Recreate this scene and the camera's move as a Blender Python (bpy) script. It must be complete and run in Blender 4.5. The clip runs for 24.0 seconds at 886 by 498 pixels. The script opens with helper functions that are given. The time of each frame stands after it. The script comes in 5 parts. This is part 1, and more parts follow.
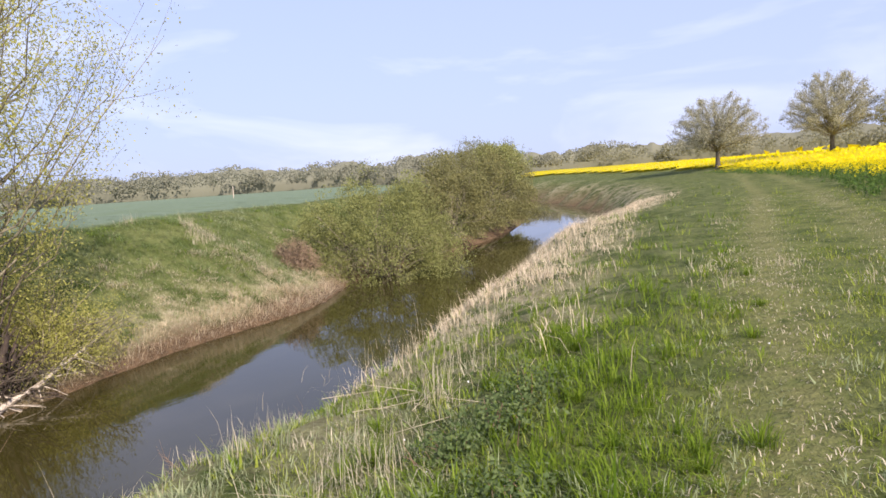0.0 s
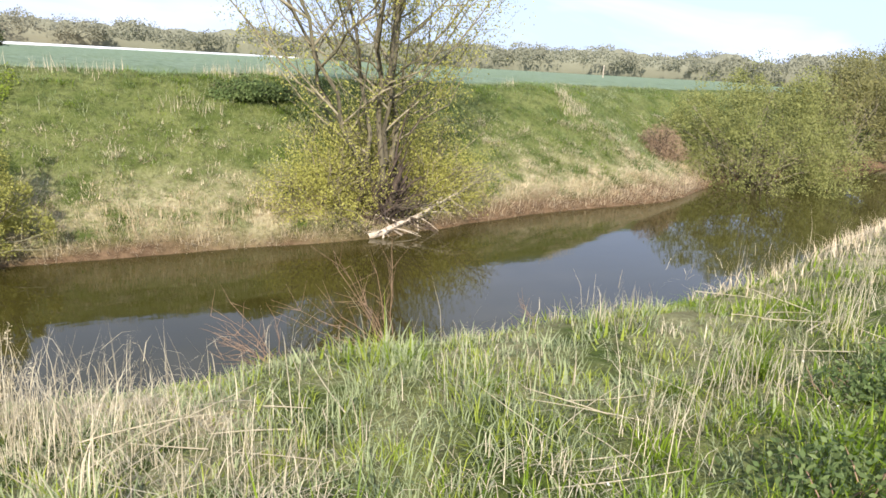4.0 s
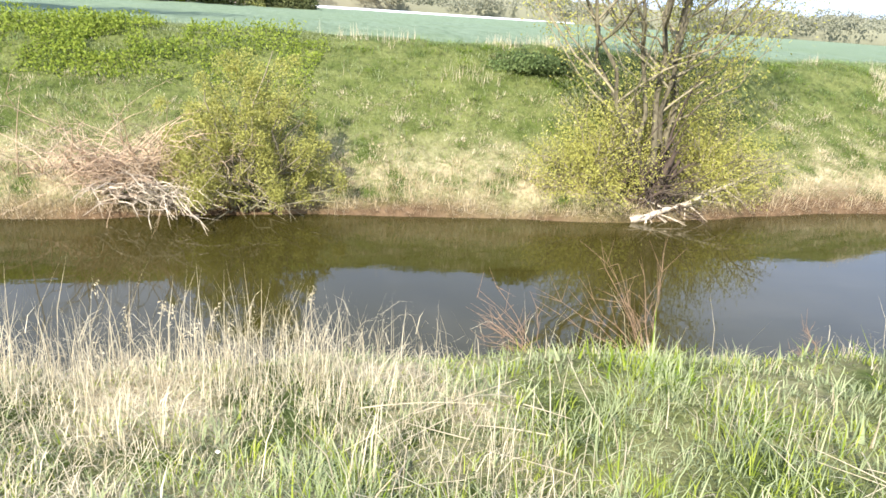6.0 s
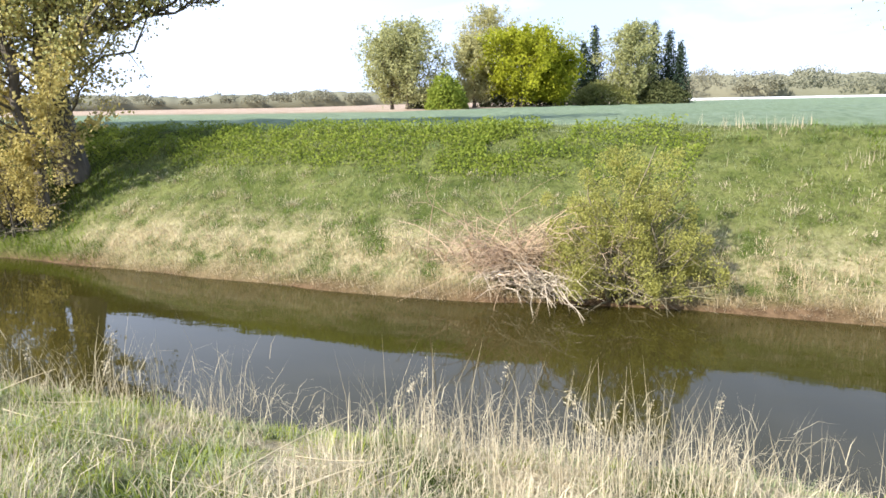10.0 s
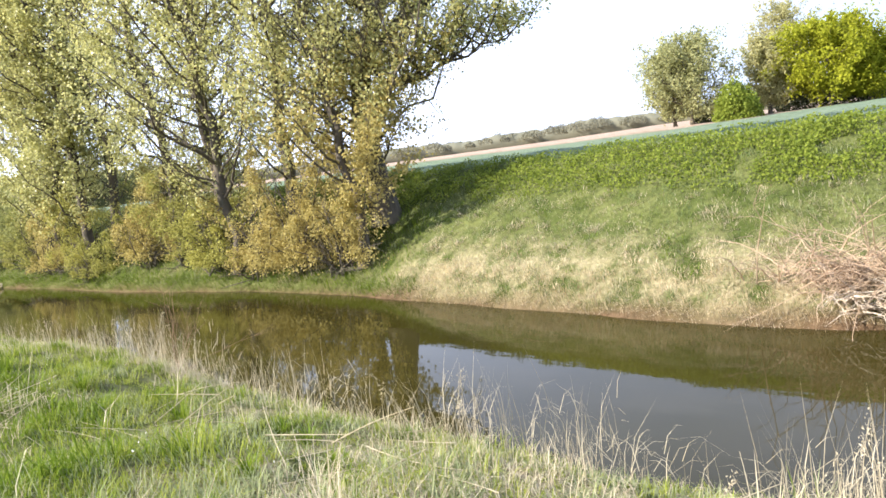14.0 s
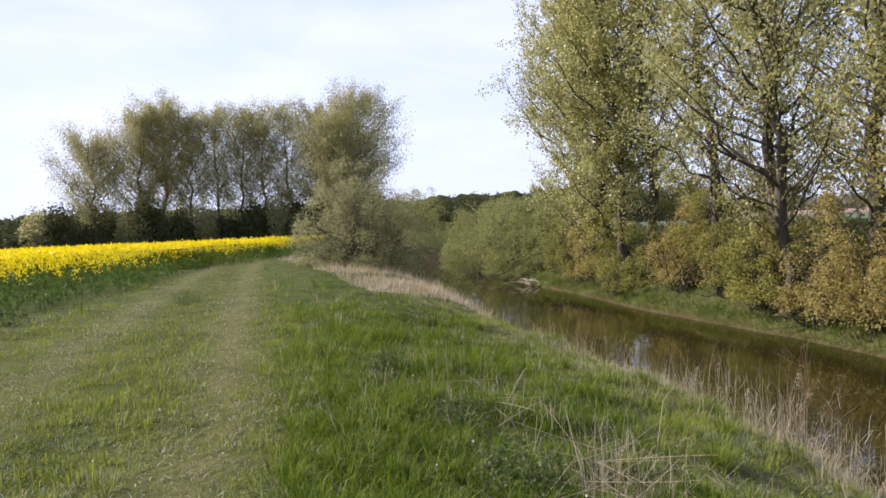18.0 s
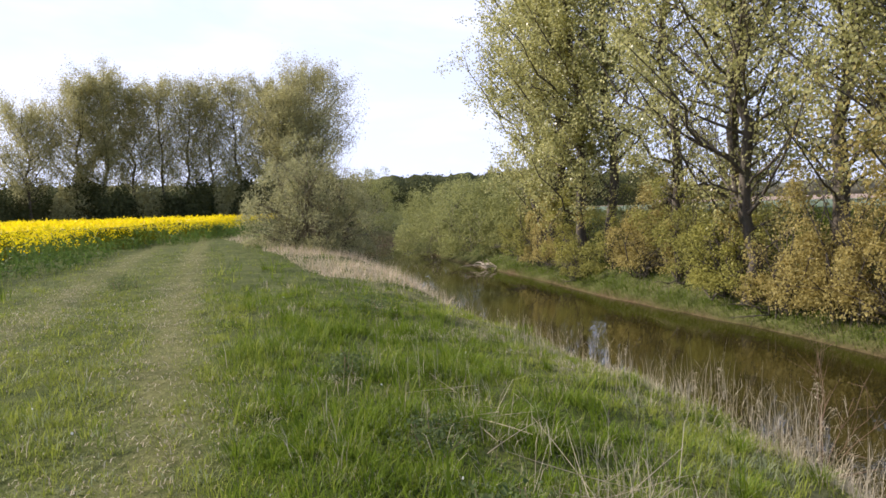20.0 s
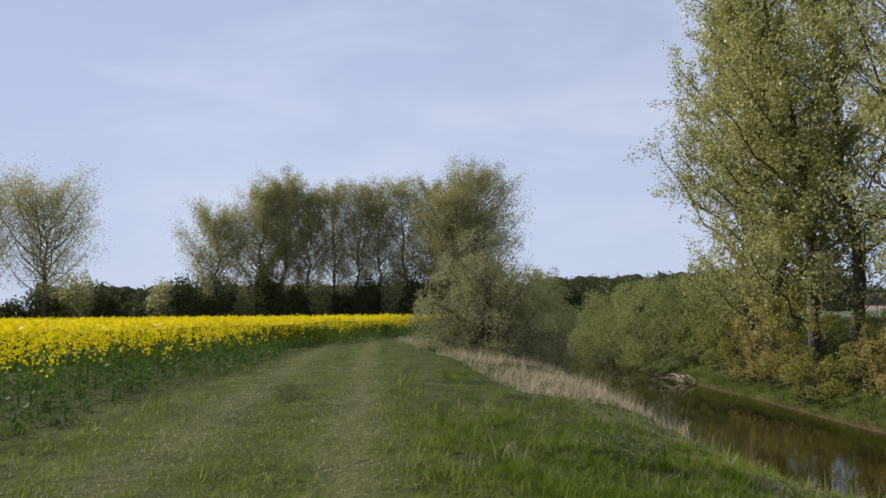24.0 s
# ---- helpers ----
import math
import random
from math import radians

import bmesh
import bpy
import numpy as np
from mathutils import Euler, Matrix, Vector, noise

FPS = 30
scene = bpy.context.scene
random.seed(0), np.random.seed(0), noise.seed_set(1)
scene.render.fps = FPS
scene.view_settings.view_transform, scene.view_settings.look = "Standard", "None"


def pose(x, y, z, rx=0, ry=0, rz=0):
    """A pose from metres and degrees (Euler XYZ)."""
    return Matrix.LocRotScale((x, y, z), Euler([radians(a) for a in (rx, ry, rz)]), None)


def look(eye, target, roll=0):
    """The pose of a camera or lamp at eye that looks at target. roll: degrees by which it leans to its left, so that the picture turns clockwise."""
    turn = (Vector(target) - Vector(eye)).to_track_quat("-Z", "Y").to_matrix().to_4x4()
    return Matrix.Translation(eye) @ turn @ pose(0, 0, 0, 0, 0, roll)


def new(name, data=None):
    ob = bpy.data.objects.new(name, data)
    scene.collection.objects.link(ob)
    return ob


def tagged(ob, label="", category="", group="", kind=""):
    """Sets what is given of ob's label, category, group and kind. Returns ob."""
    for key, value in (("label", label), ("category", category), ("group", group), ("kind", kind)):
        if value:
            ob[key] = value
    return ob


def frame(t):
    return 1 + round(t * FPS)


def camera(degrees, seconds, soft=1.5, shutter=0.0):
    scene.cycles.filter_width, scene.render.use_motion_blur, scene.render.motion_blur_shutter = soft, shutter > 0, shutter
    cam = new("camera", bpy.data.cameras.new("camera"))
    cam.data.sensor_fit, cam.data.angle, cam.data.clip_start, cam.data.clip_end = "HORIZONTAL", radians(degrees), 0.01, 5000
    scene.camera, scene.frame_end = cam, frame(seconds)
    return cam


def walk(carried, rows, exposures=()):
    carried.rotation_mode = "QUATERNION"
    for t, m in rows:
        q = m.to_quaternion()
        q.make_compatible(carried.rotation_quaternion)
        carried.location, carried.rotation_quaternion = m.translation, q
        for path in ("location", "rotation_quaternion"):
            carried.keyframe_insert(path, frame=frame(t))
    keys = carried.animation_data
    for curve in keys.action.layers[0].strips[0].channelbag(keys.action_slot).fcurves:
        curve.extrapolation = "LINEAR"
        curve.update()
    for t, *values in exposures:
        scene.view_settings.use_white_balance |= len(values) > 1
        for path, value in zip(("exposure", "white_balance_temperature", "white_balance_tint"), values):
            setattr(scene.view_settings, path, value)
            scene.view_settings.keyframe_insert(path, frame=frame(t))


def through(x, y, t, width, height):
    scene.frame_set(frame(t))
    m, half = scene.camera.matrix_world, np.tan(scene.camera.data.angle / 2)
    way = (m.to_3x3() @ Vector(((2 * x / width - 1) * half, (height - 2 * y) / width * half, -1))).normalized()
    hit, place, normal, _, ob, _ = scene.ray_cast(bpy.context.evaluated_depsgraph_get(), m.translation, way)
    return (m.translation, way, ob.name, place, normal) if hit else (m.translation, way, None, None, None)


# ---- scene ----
cam = camera(65.15, 24.0, soft=1.6)
# seconds, eye x y z, then turn to the left, tilt up and lean in degrees
PATH = [
    (0, 0.00, -0.00, 1.69, -61.31, -5.86, -3.97),
    (0.5, -0.01, 0.04, 1.73, -68.98, -4.97, -0.79),
    (1, 0.01, 0.11, 1.68, -63.65, -5.22, 0.94),
    (1.5, 0.01, 0.18, 1.61, -57.25, -8.76, 1.30),
    (2, 0.01, 0.27, 1.57, -51.39, -9.40, 1.41),
    (2.5, 0.03, 0.34, 1.52, -46.83, -10.87, 1.77),
    (3, 0.03, 0.39, 1.48, -42.53, -12.19, 2.15),
    (3.5, 0.02, 0.46, 1.45, -37.55, -13.65, 2.45),
    (5.5, -0.04, 0.69, 1.66, -19.49, -17.85, 4.85),
    (6, -0.09, 0.71, 1.65, -12.14, -18.79, 3.96),
    (6.5, -0.16, 0.75, 1.63, -5.14, -19.75, 3.17),
    (7, -0.21, 0.77, 1.62, 0.00, -19.31, 2.21),
    (7.5, -0.28, 0.82, 1.59, 6.18, -19.95, 0.04),
    (8, -0.32, 0.82, 1.58, 10.93, -20.26, -0.49),
    (8.5, -0.36, 0.84, 1.58, 14.34, -19.18, -0.48),
    (9, -0.38, 0.84, 1.58, 19.17, -17.72, -0.98),
    (9.5, -0.37, 0.83, 1.61, 18.89, -14.84, -1.03),
    (11.5, -0.36, 0.68, 1.66, 17.21, -7.75, -1.82),
    (12, -0.46, 0.82, 1.59, 25.91, -10.74, -3.66),
    (12.5, -0.63, 0.92, 1.56, 33.34, -9.02, -5.36),
    (13, -0.84, 1.09, 1.48, 41.81, -9.73, -7.39),
    (13.5, -1.03, 1.17, 1.48, 43.77, -9.90, -7.87),
    (14, -1.15, 1.15, 1.50, 41.17, -7.75, -7.99),
    (14.5, -1.25, 1.03, 1.56, 37.35, -3.15, -7.82),
    (15, -1.51, 1.04, 1.62, 41.88, -2.76, -10.48),
    (15.5, -1.88, 1.16, 1.64, 47.05, -3.12, -9.36),
    (16, -2.19, 1.24, 1.59, 50.96, -4.52, -7.91),
    (16.5, -2.62, 1.20, 1.52, 58.13, -1.84, -5.35),
    (17, -3.05, 1.11, 1.57, 67.81, -1.15, -7.25),
    (17.5, -3.47, 1.01, 1.60, 73.83, 0.75, -2.28),
    (18, -3.78, 0.99, 1.55, 80.34, -1.91, -2.75),
    (18.5, -3.99, 1.00, 1.55, 78.47, -4.81, -2.05),
    (19, -4.14, 0.96, 1.57, 73.51, -3.18, -4.01),
    (19.5, -4.41, 0.98, 1.59, 77.15, -4.29, -1.50),
    (21.5, -5.93, 0.71, 1.61, 72.12, -0.33, -3.73),
    (22, -6.33, 0.63, 1.60, 81.83, -2.39, -4.76),
    (22.5, -6.75, 0.61, 1.59, 83.02, -1.70, -4.23),
    (23, -7.15, 0.50, 1.56, 82.63, -6.30, -4.82),
    (23.5, -7.68, 0.45, 1.59, 89.91, 0.38, -0.30),
    (24, -8.06, 0.33, 1.58, 89.09, 5.06, -0.86),
]
walk(cam, [(t, Matrix.Translation((x, y, z)) @ pose(0, 0, 0, 90 + p, 0, yaw) @ pose(0, 0, 0, 0, 0, lean)) for t, x, y, z, yaw, p, lean in PATH],
     exposures=[(0, 0.55, 6500, 22), (1, 0.35, 6500, 22), (2, 0.42, 6500, 22), (3, 0.55, 6500, 18), (5.5, 1.42, 6350, 11), (7, 1.45, 6350, 11), (8, 1.42, 6350, 11), (9, 1.42, 6350, 11), (9.5, 1.3, 6350, 11), (11.5, 0.65, 6500, 14), (12, 0.55, 6500, 14), (13, 0.8, 6500, 14), (14, 1.3, 6500, 14), (15, 0.62, 6500, 14), (16, 0.75, 6500, 21), (17, 0.65, 6500, 21), (18, 0.2, 6500, 21), (19, 0.4, 6500, 21), (22, 0.1, 6500, 21), (23, 0.25, 6500, 21), (23.5, 0.1, 6500, 16), (24, -0.46, 6500, 12)])

# ---- light ----
SUN_WAY = Vector((0.52, 0.85, 0)).normalized()  # the way the light travels over the ground
SUN_UP = radians(34)
world = bpy.data.worlds.new("sky")
scene.world = world
world.use_nodes = True
wn, wl = world.node_tree.nodes, world.node_tree.links
sky = wn.new("ShaderNodeTexSky")
sky.sky_type, sky.sun_disc, sky.sun_elevation = "NISHITA", False, SUN_UP
sky.sun_rotation = math.atan2(-SUN_WAY.x, -SUN_WAY.y)
sky.air_density, sky.dust_density, sky.ozone_density = 1.0, 0.5, 3.0
coord = wn.new("ShaderNodeTexCoord")
stretch = wn.new("ShaderNodeMapping")
stretch.inputs["Scale"].default_value = (1.6, 1.6, 5.0)
stretch.inputs["Rotation"].default_value = (0.2, 0.12, 0.5)
wisps = wn.new("ShaderNodeTexNoise")
wisps.inputs["Scale"].default_value, wisps.inputs["Detail"].default_value, wisps.inputs["Roughness"].default_value = 1.6, 5.0, 0.55
wisps.inputs["Distortion"].default_value = 0.5
ramp = wn.new("ShaderNodeMapRange")
ramp.inputs["From Min"].default_value, ramp.inputs["From Max"].default_value = 0.48, 0.80
ramp.inputs["To Min"].default_value, ramp.inputs["To Max"].default_value = 0.0, 0.38
split = wn.new("ShaderNodeSeparateXYZ")
low = wn.new("ShaderNodeMapRange")  # haze, thinning upwards
low.inputs["From Min"].default_value, low.inputs["From Max"].default_value = 0.0, 0.75
low.inputs["To Min"].default_value, low.inputs["To Max"].default_value = 0.95, 0.55
westward = wn.new("ShaderNodeMapRange")
westward.inputs["From Min"].default_value, westward.inputs["From Max"].default_value = -0.25, -1.0
haze, veil, cloud = (wn.new("ShaderNodeMix") for _ in range(3))
for node in (haze, veil, cloud):
    node.data_type = "RGBA"
haze.inputs["A"].default_value, haze.inputs["B"].default_value = (2.9, 3.6, 5.2, 1), (5.6, 6.5, 8.5, 1)
cloud.inputs["B"].default_value = (8.2, 8.5, 9.6, 1)
wl.new(coord.outputs["Generated"], stretch.inputs["Vector"])
wl.new(stretch.outputs["Vector"], wisps.inputs["Vector"])
wl.new(wisps.outputs["Fac"], ramp.inputs["Value"])
wl.new(coord.outputs["Generated"], split.inputs[0])
wl.new(split.outputs["Z"], low.inputs["Value"])
wl.new(split.outputs["X"], westward.inputs["Value"])
wl.new(westward.outputs["Result"], haze.inputs["Factor"])
wl.new(low.outputs["Result"], veil.inputs["Factor"])
wl.new(sky.outputs["Color"], veil.inputs["A"])
wl.new(haze.outputs["Result"], veil.inputs["B"])
wl.new(ramp.outputs["Result"], cloud.inputs["Factor"])
wl.new(veil.outputs["Result"], cloud.inputs["A"])
wl.new(cloud.outputs["Result"], wn["Background"].inputs["Color"])
wn["Background"].inputs["Strength"].default_value = 0.138
sun = new("sun", bpy.data.lights.new("sun", "SUN"))
sun.data.energy, sun.data.angle, sun.data.color = 5.0, radians(0.6), (1.0, 0.94, 0.84)
sun.matrix_world = look((0, 0, 60), Vector((0, 0, 60)) + SUN_WAY * math.cos(SUN_UP) - Vector((0, 0, math.sin(SUN_UP))))

rng = np.random.default_rng(7)


# ---- materials ----
class Nodes:
    """A node material with shortcuts for the usual nodes."""

    def __init__(self, name):
        self.mat = bpy.data.materials.new(name)
        self.mat.use_nodes = True
        self.tree = self.mat.node_tree
        self.tree.nodes.clear()
        self.out = self.tree.nodes.new("ShaderNodeOutputMaterial")

    def add(self, kind, **sockets):
        node = self.tree.nodes.new(kind)
        for key, value in sockets.items():
            self.put(node, key.replace("_", " "), value)
        return node

    def put(self, node, key, value):
        if isinstance(value, bpy.types.NodeSocket):
            self.tree.links.new(value, node.inputs[key])
        elif isinstance(value, tuple) and len(value) == 3 and node.inputs[key].type == "RGBA":
            node.inputs[key].default_value = (*value, 1)
        else:
            node.inputs[key].default_value = value

    def noise(self, scale, detail=4.0, rough=0.55, stretch=None, obj=True):
        c = self.add("ShaderNodeTexCoord")
        v = c.outputs["Object"]
        if stretch:
            v = self.add("ShaderNodeMapping", Vector=v, Scale=stretch).outputs["Vector"]
        return self.add("ShaderNodeTexNoise", Vector=v, Scale=scale, Detail=detail, Roughness=rough).outputs["Fac"]

    def span(self, value, a, b, lo=0.0, hi=1.0):
        n = self.add("ShaderNodeMapRange", Value=value)
        for key, v in (("From Min", a), ("From Max", b), ("To Min", lo), ("To Max", hi)):
            n.inputs[key].default_value = v
        return n.outputs["Result"]

    def mix(self, fac, a, b, blend="MIX"):
        n = self.add("ShaderNodeMix")
        n.data_type, n.blend_type = "RGBA", blend
        for key, v in (("Factor", fac), ("A", a), ("B", b)):
            self.put(n, key, v)
        return n.outputs["Result"]

    def attr(self, name):
        n = self.add("ShaderNodeAttribute")
        n.attribute_name = name
        return n.outputs["Fac"]

    def math(self, op, a, b):
        n = self.add("ShaderNodeMath")
        n.operation = op
        for k, v in ((0, a), (1, b)):
            if isinstance(v, bpy.types.NodeSocket):
                self.tree.links.new(v, n.inputs[k])
            else:
                n.inputs[k].default_value = v
        return n.outputs[0]

    def island(self):
        return self.add("ShaderNodeNewGeometry").outputs["Random Per Island"]

    def bump(self, height, strength=0.3, distance=0.02):
        return self.add("ShaderNodeBump", Height=height, Strength=strength, Distance=distance).outputs["Normal"]

    def finish(self, shader):
        self.tree.links.new(shader, self.out.inputs["Surface"])
        return self.mat


def leaf_mat(name, dark, light, through=0.35, rough=0.5, spread=0.6, sheen=0.06):
    """Leaves or blades: two greens by leaf, patches over the crown, and light that comes through."""
    n = Nodes(name)
    col = n.mix(n.island(), dark, light)
    patch = n.span(n.noise(spread, 3.0), 0.3, 0.7)
    col = n.mix(patch, col, n.mix(0.45, col, light))
    col = n.mix(n.span(n.noise(spread * 6, 2.0), 0.35, 0.65, 0, 0.4), col, n.mix(0.6, col, dark))
    p = n.add("ShaderNodeBsdfPrincipled", Base_Color=col, Roughness=rough, Specular_IOR_Level=sheen)
    t = n.add("ShaderNodeBsdfTranslucent", Color=n.mix(0.3, col, light))
    m = n.add("ShaderNodeMixShader", Fac=through)
    n.tree.links.new(p.outputs[0], m.inputs[1])
    n.tree.links.new(t.outputs[0], m.inputs[2])
    return n.finish(m.outputs[0])


def bark_mat(name, dark, light, scale=6.0):
    n = Nodes(name)
    grain = n.noise(scale, 6.0, 0.65, (1, 1, 0.25))
    stain = n.noise(0.9, 3.0)
    col = n.mix(n.span(grain, 0.3, 0.7), dark, light)
    col = n.mix(n.span(stain, 0.55, 0.75, 0, 0.5), col, (0.10, 0.12, 0.05))
    p = n.add("ShaderNodeBsdfPrincipled", Base_Color=col, Roughness=0.9, Normal=n.bump(grain, 0.7, 0.03))
    return n.finish(p.outputs[0])


M_GRASS = leaf_mat("grass_blade", (0.14, 0.195, 0.022), (0.39, 0.43, 0.075), 0.42, 0.45, 0.5)
M_TRACK = leaf_mat("trodden_blade", (0.12, 0.165, 0.014), (0.33, 0.35, 0.05), 0.38, 0.5, 0.6)
M_LUSH = leaf_mat("lush_blade", (0.045, 0.10, 0.006), (0.225, 0.305, 0.03), 0.38, 0.4, 0.7)
M_SAGE = leaf_mat("pale_blade", (0.19, 0.235, 0.105), (0.43, 0.46, 0.25), 0.4, 0.5, 0.5)
M_MEADOW = leaf_mat("meadow_blade", (0.11, 0.17, 0.06), (0.29, 0.355, 0.15), 0.35, 0.5, 0.5)
M_STRAW = leaf_mat("straw", (0.36, 0.29, 0.18), (0.72, 0.64, 0.46), 0.3, 0.6, 0.8)
M_TAN = leaf_mat("tan_straw", (0.46, 0.35, 0.21), (0.80, 0.68, 0.48), 0.25, 0.6, 0.8)
M_NETTLE = leaf_mat("nettle_leaf", (0.11, 0.17, 0.022), (0.30, 0.345, 0.06), 0.45, 0.5, 0.6)
M_BRAMBLE = leaf_mat("bramble_leaf", (0.06, 0.10, 0.032), (0.18, 0.225, 0.085), 0.35, 0.5, 0.6)
M_WILLOW = leaf_mat("willow_leaf", (0.24, 0.245, 0.05), (0.53, 0.50, 0.15), 0.45, 0.5, 0.4)
M_OSIER = leaf_mat("osier_leaf", (0.20, 0.205, 0.052), (0.45, 0.435, 0.13), 0.45, 0.5, 0.7)
M_SHRUB = leaf_mat("shrub_leaf", (0.15, 0.165, 0.048), (0.33, 0.335, 0.12), 0.42, 0.5, 0.5)
M_SHRUB_PALE = leaf_mat("pale_shrub_leaf", (0.20, 0.22, 0.07), (0.43, 0.44, 0.17), 0.45, 0.5, 0.5)
M_HOAR = leaf_mat("hoary_willow_leaf", (0.25, 0.25, 0.11), (0.48, 0.47, 0.24), 0.45, 0.5, 0.5)
M_POPLAR = leaf_mat("poplar_leaf", (0.27, 0.28, 0.08), (0.66, 0.64, 0.30), 0.5, 0.3, 0.35, 0.25)
M_BRONZE = leaf_mat("bronze_leaf", (0.30, 0.25, 0.075), (0.60, 0.51, 0.20), 0.5, 0.4, 0.6)
M_DISTANT = leaf_mat("distant_leaf", (0.28, 0.27, 0.12), (0.57, 0.54, 0.27), 0.5, 0.6, 0.06)
# distant air haze is put into these pale greyish leaf colours
M_HAZY = leaf_mat("hazed_wood_leaf", (0.17, 0.17, 0.12), (0.29, 0.285, 0.20), 0.3, 0.7, 0.03)
M_TWIG = leaf_mat("fine_twig", (0.26, 0.25, 0.16), (0.50, 0.48, 0.34), 0.4, 0.7, 0.2)
M_OLIVE = leaf_mat("olive_leaf", (0.14, 0.14, 0.05), (0.29, 0.27, 0.11), 0.4, 0.5, 0.5)
M_DARKWOOD = leaf_mat("dark_leaf", (0.05, 0.065, 0.026), (0.15, 0.16, 0.065), 0.3, 0.6, 0.1)
M_BIRCH = leaf_mat("birch_leaf", (0.23, 0.24, 0.10), (0.46, 0.46, 0.22), 0.45, 0.5, 0.3)
M_FIR = leaf_mat("fir_needle", (0.02, 0.035, 0.022), (0.06, 0.085, 0.05), 0.15, 0.6, 0.3)
M_LIME = leaf_mat("fresh_leaf", (0.18, 0.21, 0.012), (0.40, 0.41, 0.04), 0.4, 0.5, 0.3)
M_RAPE = leaf_mat("rape_flower", (0.80, 0.60, 0.004), (0.95, 0.80, 0.015), 0.4, 0.5, 0.3)
M_RAPE_STEM = leaf_mat("rape_stem", (0.05, 0.10, 0.02), (0.14, 0.22, 0.05), 0.35, 0.5, 0.8)
M_REDTWIG = leaf_mat("reddish_twig", (0.22, 0.15, 0.09), (0.40, 0.29, 0.19), 0.25, 0.7, 0.8)
M_DAISY = leaf_mat("small_white_flower", (0.70, 0.70, 0.64), (0.85, 0.85, 0.80), 0.3, 0.6, 0.8)
M_BARK = bark_mat("poplar_bark", (0.05, 0.042, 0.03), (0.15, 0.125, 0.092))
M_WILLOWBARK = bark_mat("willow_bark", (0.10, 0.085, 0.05), (0.30, 0.26, 0.16), 8.0)
M_DEADWOOD = bark_mat("bleached_wood", (0.34, 0.27, 0.19), (0.70, 0.60, 0.47), 12.0)
M_PALEBARK = bark_mat("pale_twig_bark", (0.16, 0.15, 0.11), (0.36, 0.34, 0.25), 8.0)
M_DARKBARK = bark_mat("wet_dark_wood", (0.035, 0.025, 0.018), (0.12, 0.085, 0.06), 10.0)


def ground_mat():
    n = Nodes("ground")
    fine, mid, big = n.noise(14.0, 6.0, 0.65), n.noise(1.3, 5.0, 0.6), n.noise(0.12, 4.0)
    grass = n.mix(n.span(mid, 0.35, 0.68), (0.06, 0.082, 0.018), (0.14, 0.162, 0.046))
    grass = n.mix(n.span(fine, 0.45, 0.75, 0, 0.4), grass, (0.20, 0.22, 0.08))
    # dark flecks in the hollows between tufts: blade shade put into the colour
    gaps = n.noise(6.5, 6.0, 0.75)
    grass = n.mix(n.span(gaps, 0.5, 0.62, 0, 0.75), grass, (0.035, 0.045, 0.012))
    straw = n.mix(n.span(fine, 0.3, 0.7), (0.26, 0.20, 0.11), (0.58, 0.50, 0.33))
    dry = n.math("MULTIPLY", n.attr("dry"), n.span(mid, 0.40, 0.58))
    col = n.mix(dry, grass, straw)
    wheat = n.mix(n.span(n.noise(3.0, 5.0, 0.6, (1, 0.15, 1)), 0.35, 0.7), (0.12, 0.165, 0.10), (0.22, 0.275, 0.185))
    col = n.mix(n.attr("wheat"), col, n.mix(n.span(big, 0.35, 0.65, 0, 0.6), wheat, (0.16, 0.21, 0.115)))
    soil = n.mix(n.span(n.noise(0.5, 5.0, 0.6), 0.3, 0.7), (0.28, 0.20, 0.14), (0.46, 0.36, 0.27))
    col = n.mix(n.attr("plough"), col, soil)
    worn = n.math("MULTIPLY", n.math("MULTIPLY", n.attr("rut"), 0.6), n.span(n.noise(3.5, 5.0, 0.65), 0.3, 0.55))
    col = n.mix(n.math("MULTIPLY", n.attr("mown"), n.span(mid, 0.4, 0.6, 0.0, 0.4)), col, n.mix(fine, (0.09, 0.115, 0.024), (0.20, 0.21, 0.06)))
    col = n.mix(worn, col, n.mix(fine, (0.17, 0.165, 0.055), (0.33, 0.295, 0.125)))
    mud = n.mix(n.span(n.noise(5.0, 6.0, 0.65), 0.3, 0.7), (0.075, 0.048, 0.026), (0.20, 0.132, 0.076))
    col = n.mix(n.attr("mud"), col, mud)
    p = n.add("ShaderNodeBsdfPrincipled", Base_Color=col, Roughness=0.95, Specular_IOR_Level=0.1, Normal=n.bump(n.math("ADD", fine, n.math("SUBTRACT", mid, gaps)), 0.9, 0.07))
    return n.finish(p.outputs[0])


